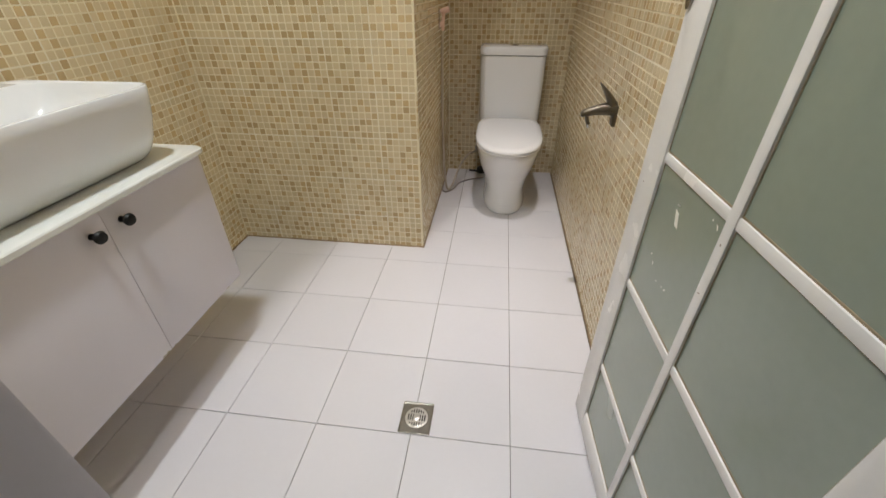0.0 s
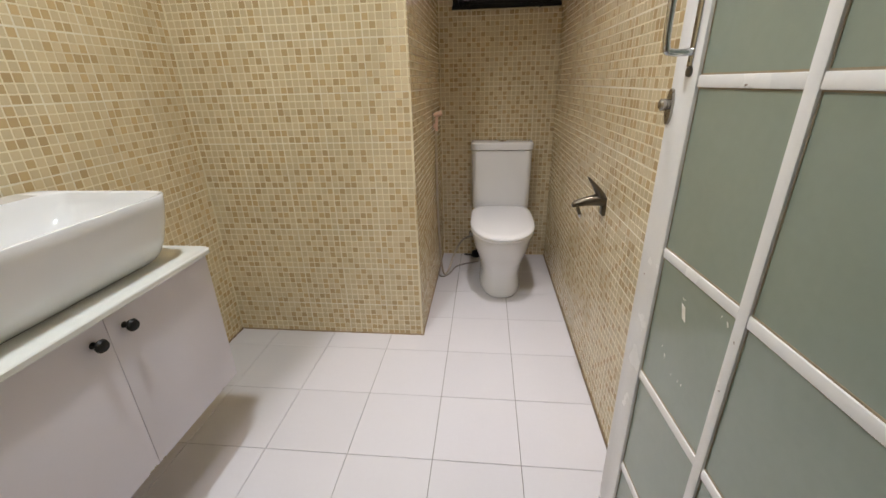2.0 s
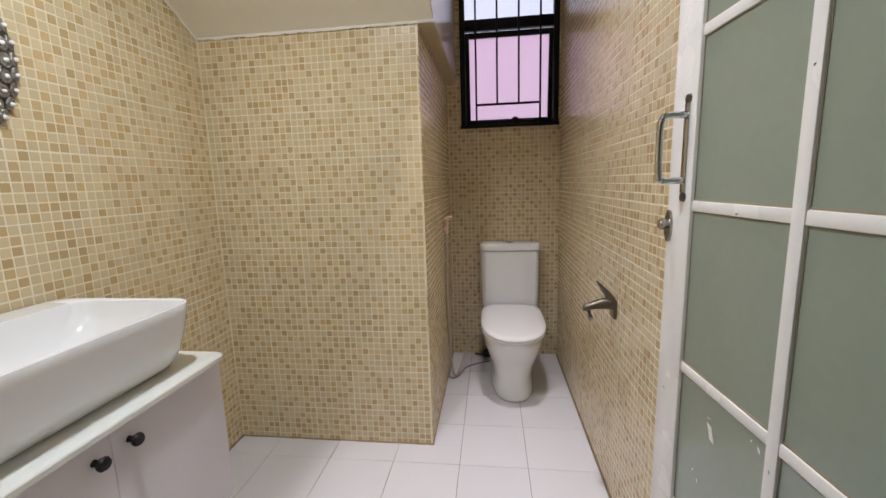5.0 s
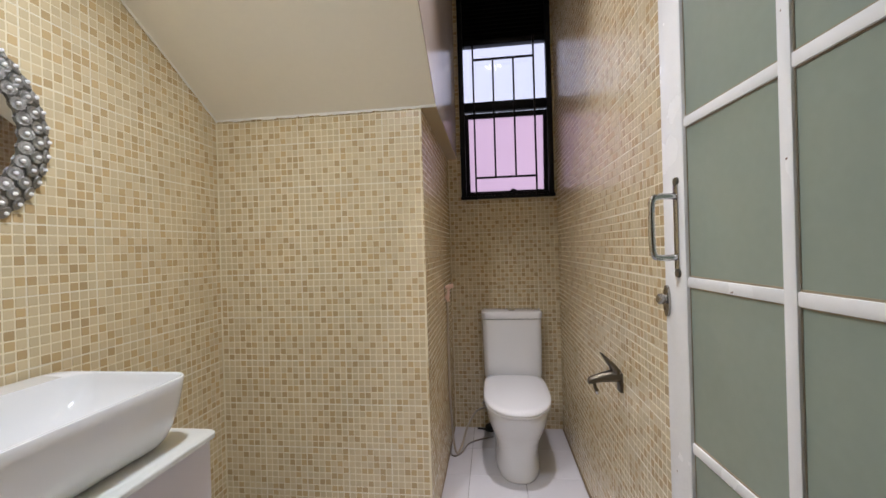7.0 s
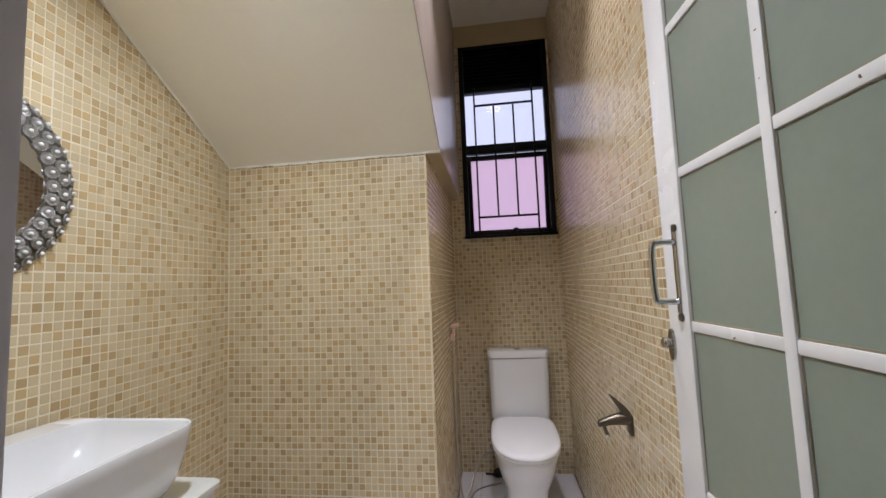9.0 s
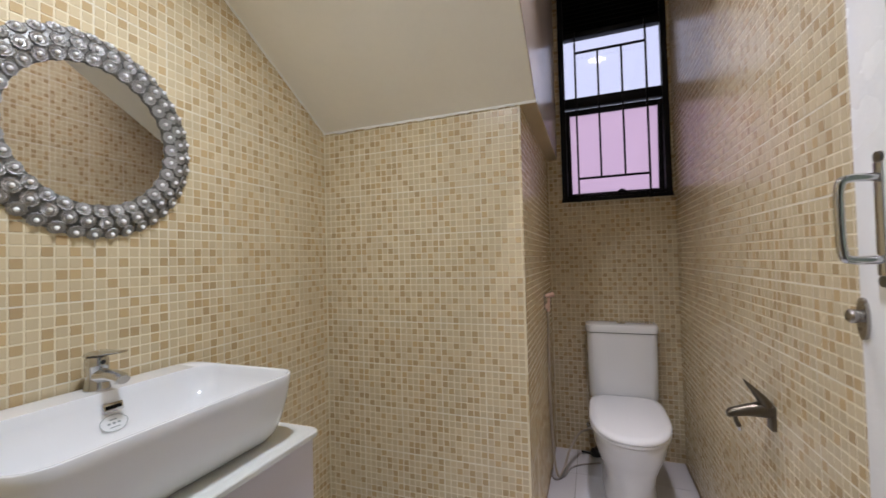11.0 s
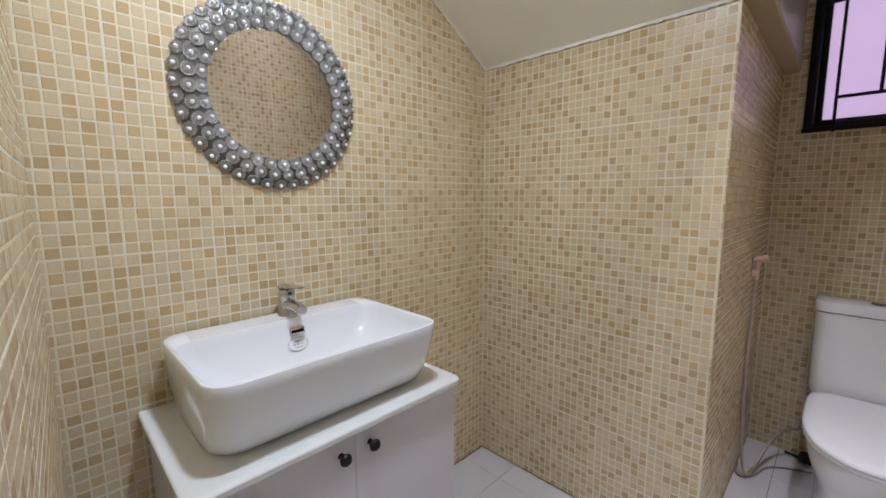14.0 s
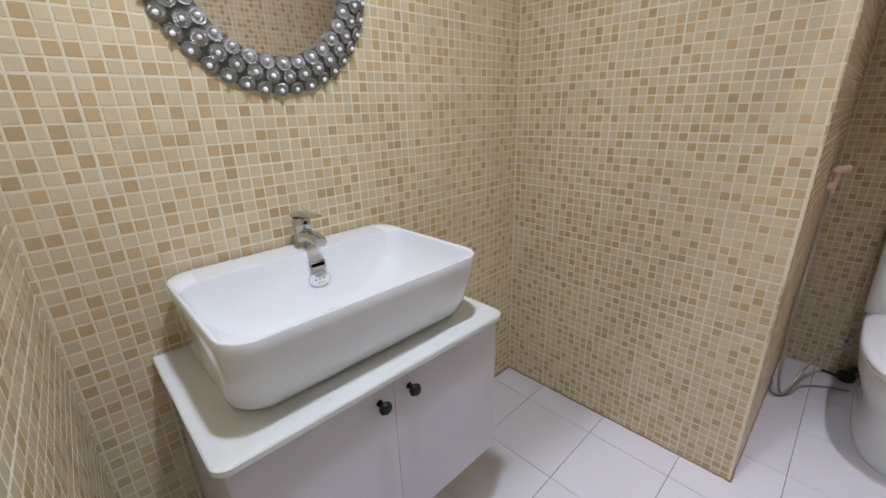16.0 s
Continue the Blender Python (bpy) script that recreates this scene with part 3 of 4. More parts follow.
# ---- basin ----
def basin():
    cx, cy = (-1.400 - 0.968) / 2, (-1.212 - 0.602) / 2
    hx, hy = (1.400 - 0.968) / 2, (1.212 - 0.602) / 2
    z0, z1 = CZ + 0.001, 0.940
    rings = []
    for s, z in ((0.0, z0), (0.10, z0 + 0.003), (0.24, z0 + 0.011), (0.42, z0 + 0.028), (0.62, z0 + 0.060), (0.82, z0 + 0.110), (0.95, z1 - 0.030), (1.0, z1 - 0.002)):
        bx, by = hx - 0.040 * (1 - s), hy - 0.013 * (1 - s)
        rings.append(round_rect(cx - 0.036 * (1 - s), cy + 0.005 * (1 - s), z, bx - (0.004 if s == 0 else 0), by - (0.004 if s == 0 else 0), 0.078 - 0.018 * s, 10))
    rings.append(round_rect(cx, cy, z1, hx - 0.002, hy - 0.002, 0.058, 10))
    # rim, then the hollow: a deck for the tap at the wall side
    rings.append(round_rect(cx, cy, z1, hx - 0.006, hy - 0.006, 0.052, 10))
    icx, ihx = cx + 0.038, hx - 0.046
    for s, z in ((0.0, z1 - 0.001), (0.02, z1 - 0.006), (0.10, z1 - 0.026), (0.30, z1 - 0.060), (0.62, z1 - 0.096), (0.85, z1 - 0.116), (1.0, z1 - 0.128)):
        if s == 0:
            rings.append(round_rect(icx, cy, z, ihx, hy - 0.008, 0.048, 10))
        else:
            k = s * s
            rings.append(round_rect(icx, cy, z, ihx - 0.002 - 0.050 * k - 0.016 * s, hy - 0.010 - 0.095 * k - 0.020 * s, 0.048 + 0.02 * s, 10))
    return loft(rings)


basin_ob = thing("basin", (-1.19, -0.912, CZ), "glossy white rectangular ceramic vessel basin on the countertop", "basin")
bowl = part("bowl", basin(), CERAMIC, basin_ob, smooth=60)
# grey ring stands for the sealant and the dark contact shadow at the foot
bm = loft([round_rect((-1.400 - 0.968) / 2 - 0.036, (-1.212 - 0.602) / 2 + 0.005, z, (1.400 - 0.968) / 2 - 0.040 + g, (1.212 - 0.602) / 2 - 0.013 + g, 0.078 + g, 10) for z, g in ((CZ + 0.0004, 0.0012), (CZ + 0.0018, 0.0002))], cap0=False, cap1=False)
part("sealant_line", bm, SEAL_AND_SHADE, basin_ob, "thin grey line at the foot, for sealant and contact shade", smooth=None)
# overflow slot and film sticker on the inner slope below the tap
ty = -0.878
sl = Matrix.Translation((-1.303, ty - 0.006, 0.900)) @ Matrix.Rotation(radians(72), 4, "Y")
bm = box(-0.011, 0.011, -0.023, 0.023, -0.001, 0.003, 0.002)
bmesh.ops.transform(bm, matrix=sl, verts=bm.verts)
part("overflow_trim", bm, CHROME, basin_ob, "chrome overflow trim")
bm = box(-0.0045, 0.0045, -0.018, 0.018, 0.002, 0.004)
bmesh.ops.transform(bm, matrix=sl, verts=bm.verts)
part("overflow_slot", bm, DARK, basin_ob)
sm = Matrix.Translation((-1.2925, ty - 0.010, 0.8636)) @ Matrix.Rotation(radians(60.4), 4, "Y")
bm = loft([[sm @ Vector((0.021 * math.cos(a), 0.031 * math.sin(a), h)) for a in [2 * math.pi * k / 32 for k in range(32)]] for h in (0.0, 0.0006)])
sticker = part("sticker", bm, STICKER, basin_ob, "clear oval maker's sticker", smooth=None)
bm = loft([[sm @ Vector((r * 0.021 * math.cos(a), r * 0.031 * math.sin(a), 0.0009)) for a in [2 * math.pi * k / 32 for k in range(32)]] for r in (0.95, 1.0)], cap0=False, cap1=False)
part("sticker_border", bm, STICKER_INK, sticker, smooth=None)
for a, b, c, d in ((-0.010, -0.007, -0.008, 0.008), (-0.002, 0.003, -0.014, -0.008), (-0.002, 0.003, -0.003, 0.003), (-0.002, 0.003, 0.008, 0.014), (0.009, 0.011, -0.011, 0.011)):
    bm = box(a, b, c, d, 0.0007, 0.0011)
    bmesh.ops.transform(bm, matrix=sm, verts=bm.verts)
    part("print_bar", bm, STICKER_INK, sticker, smooth=None)
part("drain", lathe([(0.030, 0.817), (0.030, 0.8195), (0.024, 0.821), (0.010, 0.8205), (0, 0.8205)], Matrix.Translation((-1.165, -0.912, 0)), 24), CHROME, basin_ob)

# ---- basin tap ----
TX, TY, TZ = -1.360, ty - 0.008, 0.9395
tap = thing("basin_tap", (TX, TY, TZ), "chrome single-lever tap on the basin rim", "tap")
part("body", lathe([(0.028, TZ), (0.028, TZ + 0.004), (0.026, TZ + 0.010), (0.0235, TZ + 0.034), (0.025, TZ + 0.058), (0.025, TZ + 0.074), (0.022, TZ + 0.082), (0, TZ + 0.086)], Matrix.Translation((TX, TY, 0)), 24), CHROME, tap)
spout_rings = []
for s, (dx, dz, w, h) in enumerate(((0.004, 0.034, 0.021, 0.020), (0.035, 0.037, 0.020, 0.016), (0.062, 0.039, 0.019, 0.014), (0.090, 0.035, 0.018, 0.013), (0.100, 0.031, 0.016, 0.010))):
    spout_rings.append([(TX + dx + 0.10 * (q[1]) * 0, TY + q[0], TZ + dz + q[1]) for q in [(w * math.cos(2 * math.pi * k / 16), h * math.sin(2 * math.pi * k / 16)) for k in range(16)]])
spout = part("spout", loft(spout_rings), CHROME, tap)
part("aerator", lathe([(0.010, TZ + 0.022), (0.010, TZ + 0.036), (0, TZ + 0.037)], Matrix.Translation((TX + 0.086, TY, 0)), 16), CHROME, spout)
lever_rings = []
for dx, dz, w, h in ((-0.024, 0.080, 0.012, 0.005), (-0.014, 0.086, 0.024, 0.009), (0.012, 0.091, 0.025, 0.009), (0.040, 0.094, 0.018, 0.007), (0.075, 0.097, 0.014, 0.005), (0.100, 0.100, 0.011, 0.003)):
    lever_rings.append([(TX + dx, TY + w * math.cos(2 * math.pi * k / 16), TZ + dz + h * math.sin(2 * math.pi * k / 16)) for k in range(16)])
lever = part("lever", loft(lever_rings), CHROME, tap)
part("cap", lathe([(0.006, 0), (0.005, 0.002), (0, 0.002)], Matrix.Translation((TX + 0.0245, TY, TZ + 0.070)) @ Matrix.Rotation(radians(90), 4, "Y"), 12), BLACK_KNOB, lever, "dark index cap")

# ---- round mirror with beaded frame ----
MY, MZ = -0.868, 1.595
mirror = thing("round_mirror", (LEFT, MY, MZ), "round wall mirror in a beaded pewter flower frame", "mirror")
mm = Matrix.Translation((LEFT, MY, MZ)) @ Matrix.Rotation(radians(90), 4, "Y")
part("backing", lathe([(0.255, 0.001), (0.268, 0.004), (0.268, 0.007), (0.250, 0.016), (0.230, 0.021), (0.202, 0.023), (0.187, 0.020), (0.184, 0.011), (0.0, 0.010)], mm, 72), DARK_PEWTER, mirror, "dark pewter ring")
part("mirror_glass", lathe([(0.1845, 0.0115), (0.1845, 0.0150), (0.0, 0.0152)], mm, 72), MIRROR, mirror, "silvered round glass")


def flower():
    one = bmesh.new()
    n = 72
    rings = []
    for r, h in ((0.0184, -0.004), (0.0190, 0.0002), (0.0182, 0.0014), (0.0166, 0.0004), (0.0138, 0.0006), (0.0116, 0.0016), (0.0092, 0.0000), (0.0060, 0.0002)):
        ring = []
        for k in range(n):
            a = 2 * math.pi * k / n
            wave = 1 + (0.05 if r > 0.0115 else 0.04) * math.cos(12 * a)
            dip = 0.0009 * math.cos(24 * a) if 0.010 < r < 0.018 else 0
            ring.append((r * wave * math.cos(a), r * wave * math.sin(a), h + dip))
        rings.append(ring)
    return loft(rings, bm=one)


flower_mesh = finish("flower", flower(), SILVER, 50)
bead_mesh = finish("bead", lathe([(0.0068, 0.0010), (0.0074, 0.0045), (0.0060, 0.0085), (0.0030, 0.0105), (0, 0.0110)], Matrix.Identity(4), 14), BEAD, 80)
for count, radius, height, tilt, phase in ((40, 0.2605, 0.0120, 36, 0.0), (35, 0.230, 0.0235, 12, 0.5), (32, 0.200, 0.0235, -12, 0.2)):
    for k in range(count):
        a = 360 * (k + phase) / count
        m = Matrix.Rotation(radians(90), 4, "Y") @ Matrix.Rotation(radians(a), 4, "Z") @ Matrix.Translation((radius, 0, height)) @ Matrix.Rotation(radians(tilt), 4, "Y") @ Matrix.Rotation(radians(rng.uniform(0, 45)), 4, "Z") @ Matrix.Scale(rng.uniform(0.90, 0.97), 4)
        fl = new("flower", flower_mesh)
        fl.parent = mirror
        fl.matrix_local = m
        bd = new("bead", bead_mesh)
        bd.parent = fl
        bd.scale = (0.80, 0.80, 0.95)

# ---- toilet ----
TCX = -0.030
toilet = thing("toilet", (TCX, 0.80, 0), "white close-coupled ceramic toilet with closed lid", "toilet")


def egg(z, front, back, half, sq=2.6, n=48):
    """A ring blunt at the wall and round at the front."""
    out = []
    for k in range(n):
        a = 2 * math.pi * k / n
        c, s = math.cos(a), math.sin(a)
        e = 2.0 / (sq if s < 0 else 5.0)
        x = half * math.copysign(abs(c) ** e, c)
        y = math.copysign(abs(s) ** e, s)
        mid = front + (back - front) * 0.55
        out.append((TCX + x, mid + y * ((back - mid) if s > 0 else (mid - front)), z))
    return out


bm = loft([egg(0.0, 0.535, 1.150, 0.126), egg(0.010, 0.528, 1.152, 0.131), egg(0.030, 0.535, 1.152, 0.126), egg(0.120, 0.545, 1.152, 0.121), egg(0.190, 0.525, 1.152, 0.137),
           egg(0.250, 0.487, 1.155, 0.158), egg(0.310, 0.442, 1.160, 0.173), egg(0.360, 0.415, 1.165, 0.179), egg(0.392, 0.398, 1.165, 0.181), egg(0.398, 0.402, 1.163, 0.178)])
part("pedestal", bm, CERAMIC, toilet, smooth=60)
part("seat", loft([egg(0.3985, 0.392, 0.995, 0.182, 2.4), egg(0.402, 0.386, 0.998, 0.186, 2.4), egg(0.411, 0.386, 0.998, 0.186, 2.4), egg(0.414, 0.390, 0.996, 0.183, 2.4)]), SEAT_PLASTIC, toilet, smooth=60)
part("lid", loft([egg(0.4155, 0.388, 0.998, 0.184, 2.4), egg(0.419, 0.383, 1.000, 0.187, 2.4), egg(0.429, 0.384, 1.000, 0.186, 2.4), egg(0.435, 0.394, 0.994, 0.178, 2.4), egg(0.438, 0.430, 0.970, 0.150, 2.4)]), SEAT_PLASTIC, toilet, smooth=60)


def tank_ring(z, hx, y0, y1, r=0.035, bow=0.016):
    pts = round_rect(TCX, (y0 + y1) / 2, z, hx, (y1 - y0) / 2, r, 8)
    return [(x, y - bow * (1 - ((x - TCX) / hx) ** 2) if y < (y0 + y1) / 2 else y, zz) for x, y, zz in pts]


part("tank", loft([tank_ring(0.400, 0.176, 1.030, 1.188), tank_ring(0.405, 0.184, 1.024, 1.190), tank_ring(0.430, 0.187, 1.020, 1.192), tank_ring(0.620, 0.190, 1.022, 1.192), tank_ring(0.783, 0.192, 1.026, 1.192)]), CERAMIC, toilet, smooth=45)
part("tank_lid", loft([tank_ring(0.7865, 0.188, 1.026, 1.192), tank_ring(0.789, 0.196, 1.020, 1.194), tank_ring(0.822, 0.198, 1.018, 1.194), tank_ring(0.831, 0.194, 1.022, 1.192), tank_ring(0.8345, 0.183, 1.032, 1.186)]), CERAMIC, toilet, smooth=45)
part("flush_button", lathe([(0.026, 0.834), (0.026, 0.839), (0.022, 0.842), (0.021, 0.846), (0, 0.847)], Matrix.Translation((TCX + 0.002, 1.085, 0)), 24), CHROME, toilet, "chrome dual flush button")

# black waste collar behind the pedestal
bm = lathe([(0.030, 0.002), (0.034, 0.008), (0.034, 0.030), (0.026, 0.040), (0, 0.041)], Matrix.Translation((-0.190, 1.150, 0)), 20)
tube([(-0.190, 1.150, 0.036), (-0.170, 1.135, 0.075), (-0.130, 1.12, 0.095)], 0.014, 10, bm=bm)
tube([(-0.275, 1.165, 0.008), (-0.235, 1.150, 0.012), (-0.200, 1.130, 0.010)], 0.007, 8, bm=bm)
piece("waste_collar", bm, BLACK_RUBBER, "black rubber pipe collar on the floor behind the toilet", "pipe")

# ---- hand sprayer on the niche wall ----
SX, SY, SZ = ALCOVE + 0.001, 0.800, 1.000
spray = thing("hand_sprayer", (SX, SY, SZ - 0.06), "rose-gold hand sprayer with a steel hose on a wall clip", "sprayer")
part("clip", box(SX, SX + 0.026, SY - 0.014, SY + 0.014, SZ - 0.050, SZ - 0.026, 0.003), ROSE, spray)
part("wall_plate", box(SX, SX + 0.005, SY - 0.018, SY + 0.018, SZ - 0.060, SZ + 0.040, 0.002), CHROME, spray, "chrome wall plate")
part("grip", tube([(SX + 0.020, SY, SZ - 0.066), (SX + 0.022, SY, SZ - 0.02), (SX + 0.026, SY - 0.004, SZ + 0.020)], 0.009, 12), ROSE, spray)
part("spray_head", lathe([(0.008, -0.022), (0.013, -0.012), (0.014, 0.020), (0.012, 0.026), (0, 0.027)], Matrix.Translation((SX + 0.030, SY - 0.006, SZ + 0.026)) @ Matrix.Rotation(radians(75), 4, "Y"), 16), ROSE, spray)
part("hose", tube([(SX + 0.020, SY, SZ - 0.066), (SX + 0.016, SY + 0.004, SZ - 0.20), (SX + 0.013, SY + 0.020, SZ - 0.55), (SX + 0.020, SY + 0.020, 0.22), (SX + 0.030, SY + 0.010, 0.08), (SX + 0.050, SY - 0.010, 0.024),
                   (SX + 0.075, SY + 0.060, 0.040), (SX + 0.105, SY + 0.160, 0.110), (SX + 0.155, SY + 0.260, 0.165), (SX + 0.215, SY + 0.330, 0.170)], 0.0065, 10), HOSE, spray)
piece("floor_tube", tube([(-0.17, 1.05, 0.006), (-0.27, 1.00, 0.006), (-0.33, 0.94, 0.006), (-0.36, 0.84, 0.006), (-0.40, 0.79, 0.006), (-0.428, 0.82, 0.006), (-0.430, 0.90, 0.006)], 0.0048, 8), GREY_CABLE, "thin grey tube curled on the floor beside the toilet", "tube")
bm = lathe([(0.022, 0), (0.022, 0.004), (0.010, 0.006), (0.010, 0.035), (0.014, 0.037), (0.014, 0.052), (0, 0.053)], Matrix.Translation((-0.222, BACK - 0.002, 0.170)) @ Matrix.Rotation(radians(90), 4, "X"), 16)
tube([(-0.222, 1.158, 0.170), (-0.200, 1.150, 0.24), (-0.185, 1.135, 0.34), (-0.160, 1.120, 0.400)], 0.006, 8, bm=bm)
piece("angle_valve", bm, CHROME, "chrome angle valve on the wall behind the toilet", "valve")

# ---- wall tap ----
WY, WZ = -0.100, 0.752
wtap = thing("wall_tap", (RIGHT, WY, WZ), "dull chrome single-lever tap on the tiled wall", "tap")
part("wall_plate", box(RIGHT - 0.012, RIGHT + 0.002, WY - 0.020, WY + 0.020, WZ - 0.030, WZ + 0.040, 0.003), DARK_CHROME, wtap)
arm = []
for dx, dz, w, h in ((0.004, 0.026, 0.022, 0.024), (0.036, 0.026, 0.021, 0.022), (0.070, 0.021, 0.018, 0.017), (0.100, 0.013, 0.016, 0.014), (0.112, 0.009, 0.015, 0.013), (0.118, 0.006, 0.009, 0.008)):
    arm.append([(RIGHT - dx, WY + w * math.cos(a), WZ + dz + h * math.sin(a)) for a in [2 * math.pi * k / 16 for k in range(16)]])
wsp = part("spout", loft(arm), DARK_CHROME, wtap)
noz = part("nozzle", tube([(RIGHT - 0.098, WY, WZ + 0.004), (RIGHT - 0.093, WY, WZ - 0.014), (RIGHT - 0.086, WY, WZ - 0.030)], 0.0065, 12), DARK_CHROME, wsp)
part("aerator", tube([(RIGHT - 0.087, WY, WZ - 0.028), (RIGHT - 0.083, WY, WZ - 0.038)], 0.0078, 12), CHROME, wsp)
blade = []
for dx, dz, w, h in ((0.010, 0.018, 0.012, 0.012), (0.018, 0.040, 0.021, 0.015), (0.032, 0.064, 0.020, 0.011), (0.050, 0.086, 0.013, 0.007), (0.064, 0.102, 0.007, 0.004), (0.072, 0.112, 0.002, 0.0015)):
    blade.append([(RIGHT - dx + h * math.sin(a), WY + w * math.cos(a), WZ + dz + h * 0.5 * math.sin(a)) for a in [2 * math.pi * k / 14 for k in range(14)]])
part("lever", loft(blade), DARK_CHROME, wtap)

# ---- floor drain ----
DX0, DX1, DY0, DY1 = -0.342, -0.243, -0.898, -0.788
drain = thing("floor_drain", (-0.292, -0.843, 0), "square dull steel floor drain with a round slotted grate", "drain")
part("plate", loft([[(x, y, z) for x, y, z in round_rect(-0.2925, -0.843, z, hx, hy, 0.004, 4)] for z, hx, hy in ((-0.003, 0.0495, 0.055), (0.0022, 0.0495, 0.055), (0.0026, 0.047, 0.0525), (0.0012, 0.044, 0.0495))]), DULL_STEEL, drain, smooth=20)
part("sump", lathe([(0.036, 0.0008), (0.036, 0.0015), (0.0, 0.0015)], Matrix.Translation((-0.292, -0.843, 0)), 28), DARK, drain)
grate = part("grate", lathe([(0.036, 0.0010), (0.036, 0.0040), (0.0305, 0.0044), (0.0305, 0.0010)], Matrix.Translation((-0.292, -0.843, 0)), 32), GRATE_STEEL, drain, "bright cast grate with upright slots")
for k in range(-4, 5):
    x = -0.292 + k * 0.0074
    ln = math.sqrt(max(0.0001, 0.0315 ** 2 - (k * 0.0074) ** 2))
    part("grate_bar", box(x - 0.0017, x + 0.0017, -0.843 - ln, -0.843 + ln, 0.0017, 0.0039), GRATE_STEEL, grate, smooth=None)
for dy in (-0.0135, 0.0135):
    part("grate_bar", box(-0.3200, -0.2640, -0.8455 + dy, -0.8405 + dy, 0.0018, 0.0041), GRATE_STEEL, grate, smooth=None)
part("hub", lathe([(0.0105, 0.0017), (0.0105, 0.0044), (0.0085, 0.0052), (0.0, 0.0054)], Matrix.Translation((-0.292, -0.843, 0)), 20), GRATE_STEEL, grate)

# ---- mosaic: square wall tiles of seven by seven chips ----
TILE = 0.1983
PITCH = TILE / 7
PATTERNS = [["0001000", "0010101", "0000101", "0011010", "0000010", "0001001", "0110010"],
            ["0100001", "1000100", "1001010", "0101001", "0000110", "1011000", "0100110"],
            ["0010000", "0001010", "1000000", "0010001", "1000100", "0100001", "0010000"]]
Z_SEAM = 0.962 - 5 * TILE


def chips(wall, at, u_seam, u0, u1, v0, v1, keep, singles=None, seed=1, fine=True, name="mosaic_chip", mats=(CHIP_LIGHT, CHIP_DARK), rise=0.5, mirrored=False, rows=()):
    """Covers a wall with chips. at(u, v, h) gives the place; keep(u, v) says where; singles: a box (u0, u1, v0, v1) whose chips are parts."""
    r = random.Random(seed)
    verts, faces, slots = [], [], []
    shared = {}
    shift = BASE[wall]
    made = 0
    cut = 0.0013
    for i in range(math.floor((u0 - u_seam) / PITCH) - 1, math.ceil((u1 - u_seam) / PITCH) + 1):
        for j in range(math.floor((v0 - Z_SEAM) / PITCH) - 1, math.ceil((v1 - Z_SEAM) / PITCH) + 1):
            ti, tj = i // 7, j // 7
            tr = random.Random(ti * 131 + tj * 977 + seed * 7919)
            ou, ov, oh = tr.uniform(-0.0006, 0.0006), tr.uniform(-0.0006, 0.0006), tr.uniform(0, 0.0007)
            a0, a1 = u_seam + i * PITCH + 0.0021, u_seam + (i + 1) * PITCH - 0.0021
            b0, b1 = Z_SEAM + j * PITCH + 0.0021, Z_SEAM + (j + 1) * PITCH - 0.0021
            if i % 7 == 0:
                a0 += 0.0008
            if i % 7 == 6:
                a1 -= 0.0006
            if j % 7 == 0:
                b0 += 0.0012
            a0, a1, b0, b1 = max(a0 + ou, u0), min(a1 + ou, u1), max(b0 + ov, v0), min(b1 + ov, v1)
            if a1 - a0 < 0.005 or b1 - b0 < 0.005 or not keep((a0 + a1) / 2, (b0 + b1) / 2):
                continue
            pat = PATTERNS[tr.randrange(3)]
            if rows and ti in rows:
                pat = PATTERNS[rows[ti]]
            dark = (pat[6 - j % 7][6 - i % 7 if mirrored else i % 7] == "1") != (r.random() < 0.03)
            h = rise * (0.0013 + oh + r.uniform(0, 0.0003))
            ja = [r.uniform(-0.0004, 0.0004) for _ in range(4)]
            a0, a1, b0, b1 = a0 + ja[0], a1 + ja[1], b0 + ja[2], b1 + ja[3]
            single = bool(singles) and singles[0] <= (a0 + a1) / 2 <= singles[1] and singles[2] <= (b0 + b1) / 2 <= singles[3] and made < 300 and a1 - a0 > 0.02 and b1 - b0 > 0.02
            if single:
                cu, cv = (a0 + a1) / 2, (b0 + b1) / 2
                key = r.randrange(8), dark
                mesh = shared.get(key)
                if mesh is None:
                    o = at(cu, cv, 0)
                    w2, h2 = (a1 - a0) / 2, (b1 - b0) / 2
                    vs, fs = chip_shape(-w2, w2, -h2, h2, h, cut, fine)
                    mesh = bpy.data.meshes.new(name)
                    mesh.from_pydata([Vector(at(cu + p[0], cv + p[1], p[2])) - Vector(o) for p in vs], [], fs)
                    mesh.materials.append(CHIP_DARK if dark else CHIP_LIGHT)
                    shared[key] = mesh
                ob = new(name, mesh)
                ob.parent = wall
                ob.location = Vector(at(cu, cv, 0)) - shift
                made += 1
                continue
            vs, fs = chip_shape(a0, a1, b0, b1, h, cut, fine)
            n = len(verts)
            verts += [Vector(at(*p)) - shift for p in vs]
            faces += [[n + q for q in f] for f in fs]
            slots += [int(dark)] * len(fs)
    me = bpy.data.meshes.new("mosaic")
    me.from_pydata(verts, [], faces)
    me.materials.append(mats[0])
    me.materials.append(mats[1])
    me.polygons.foreach_set("material_index", slots)
    me.update()
    ob = new("mosaic", me)
    ob.parent = wall
    tagged(ob, "small cream and tan mosaic chips", kind="stuff")
    # wider white joints between the square tiles
    verts, faces = [], []

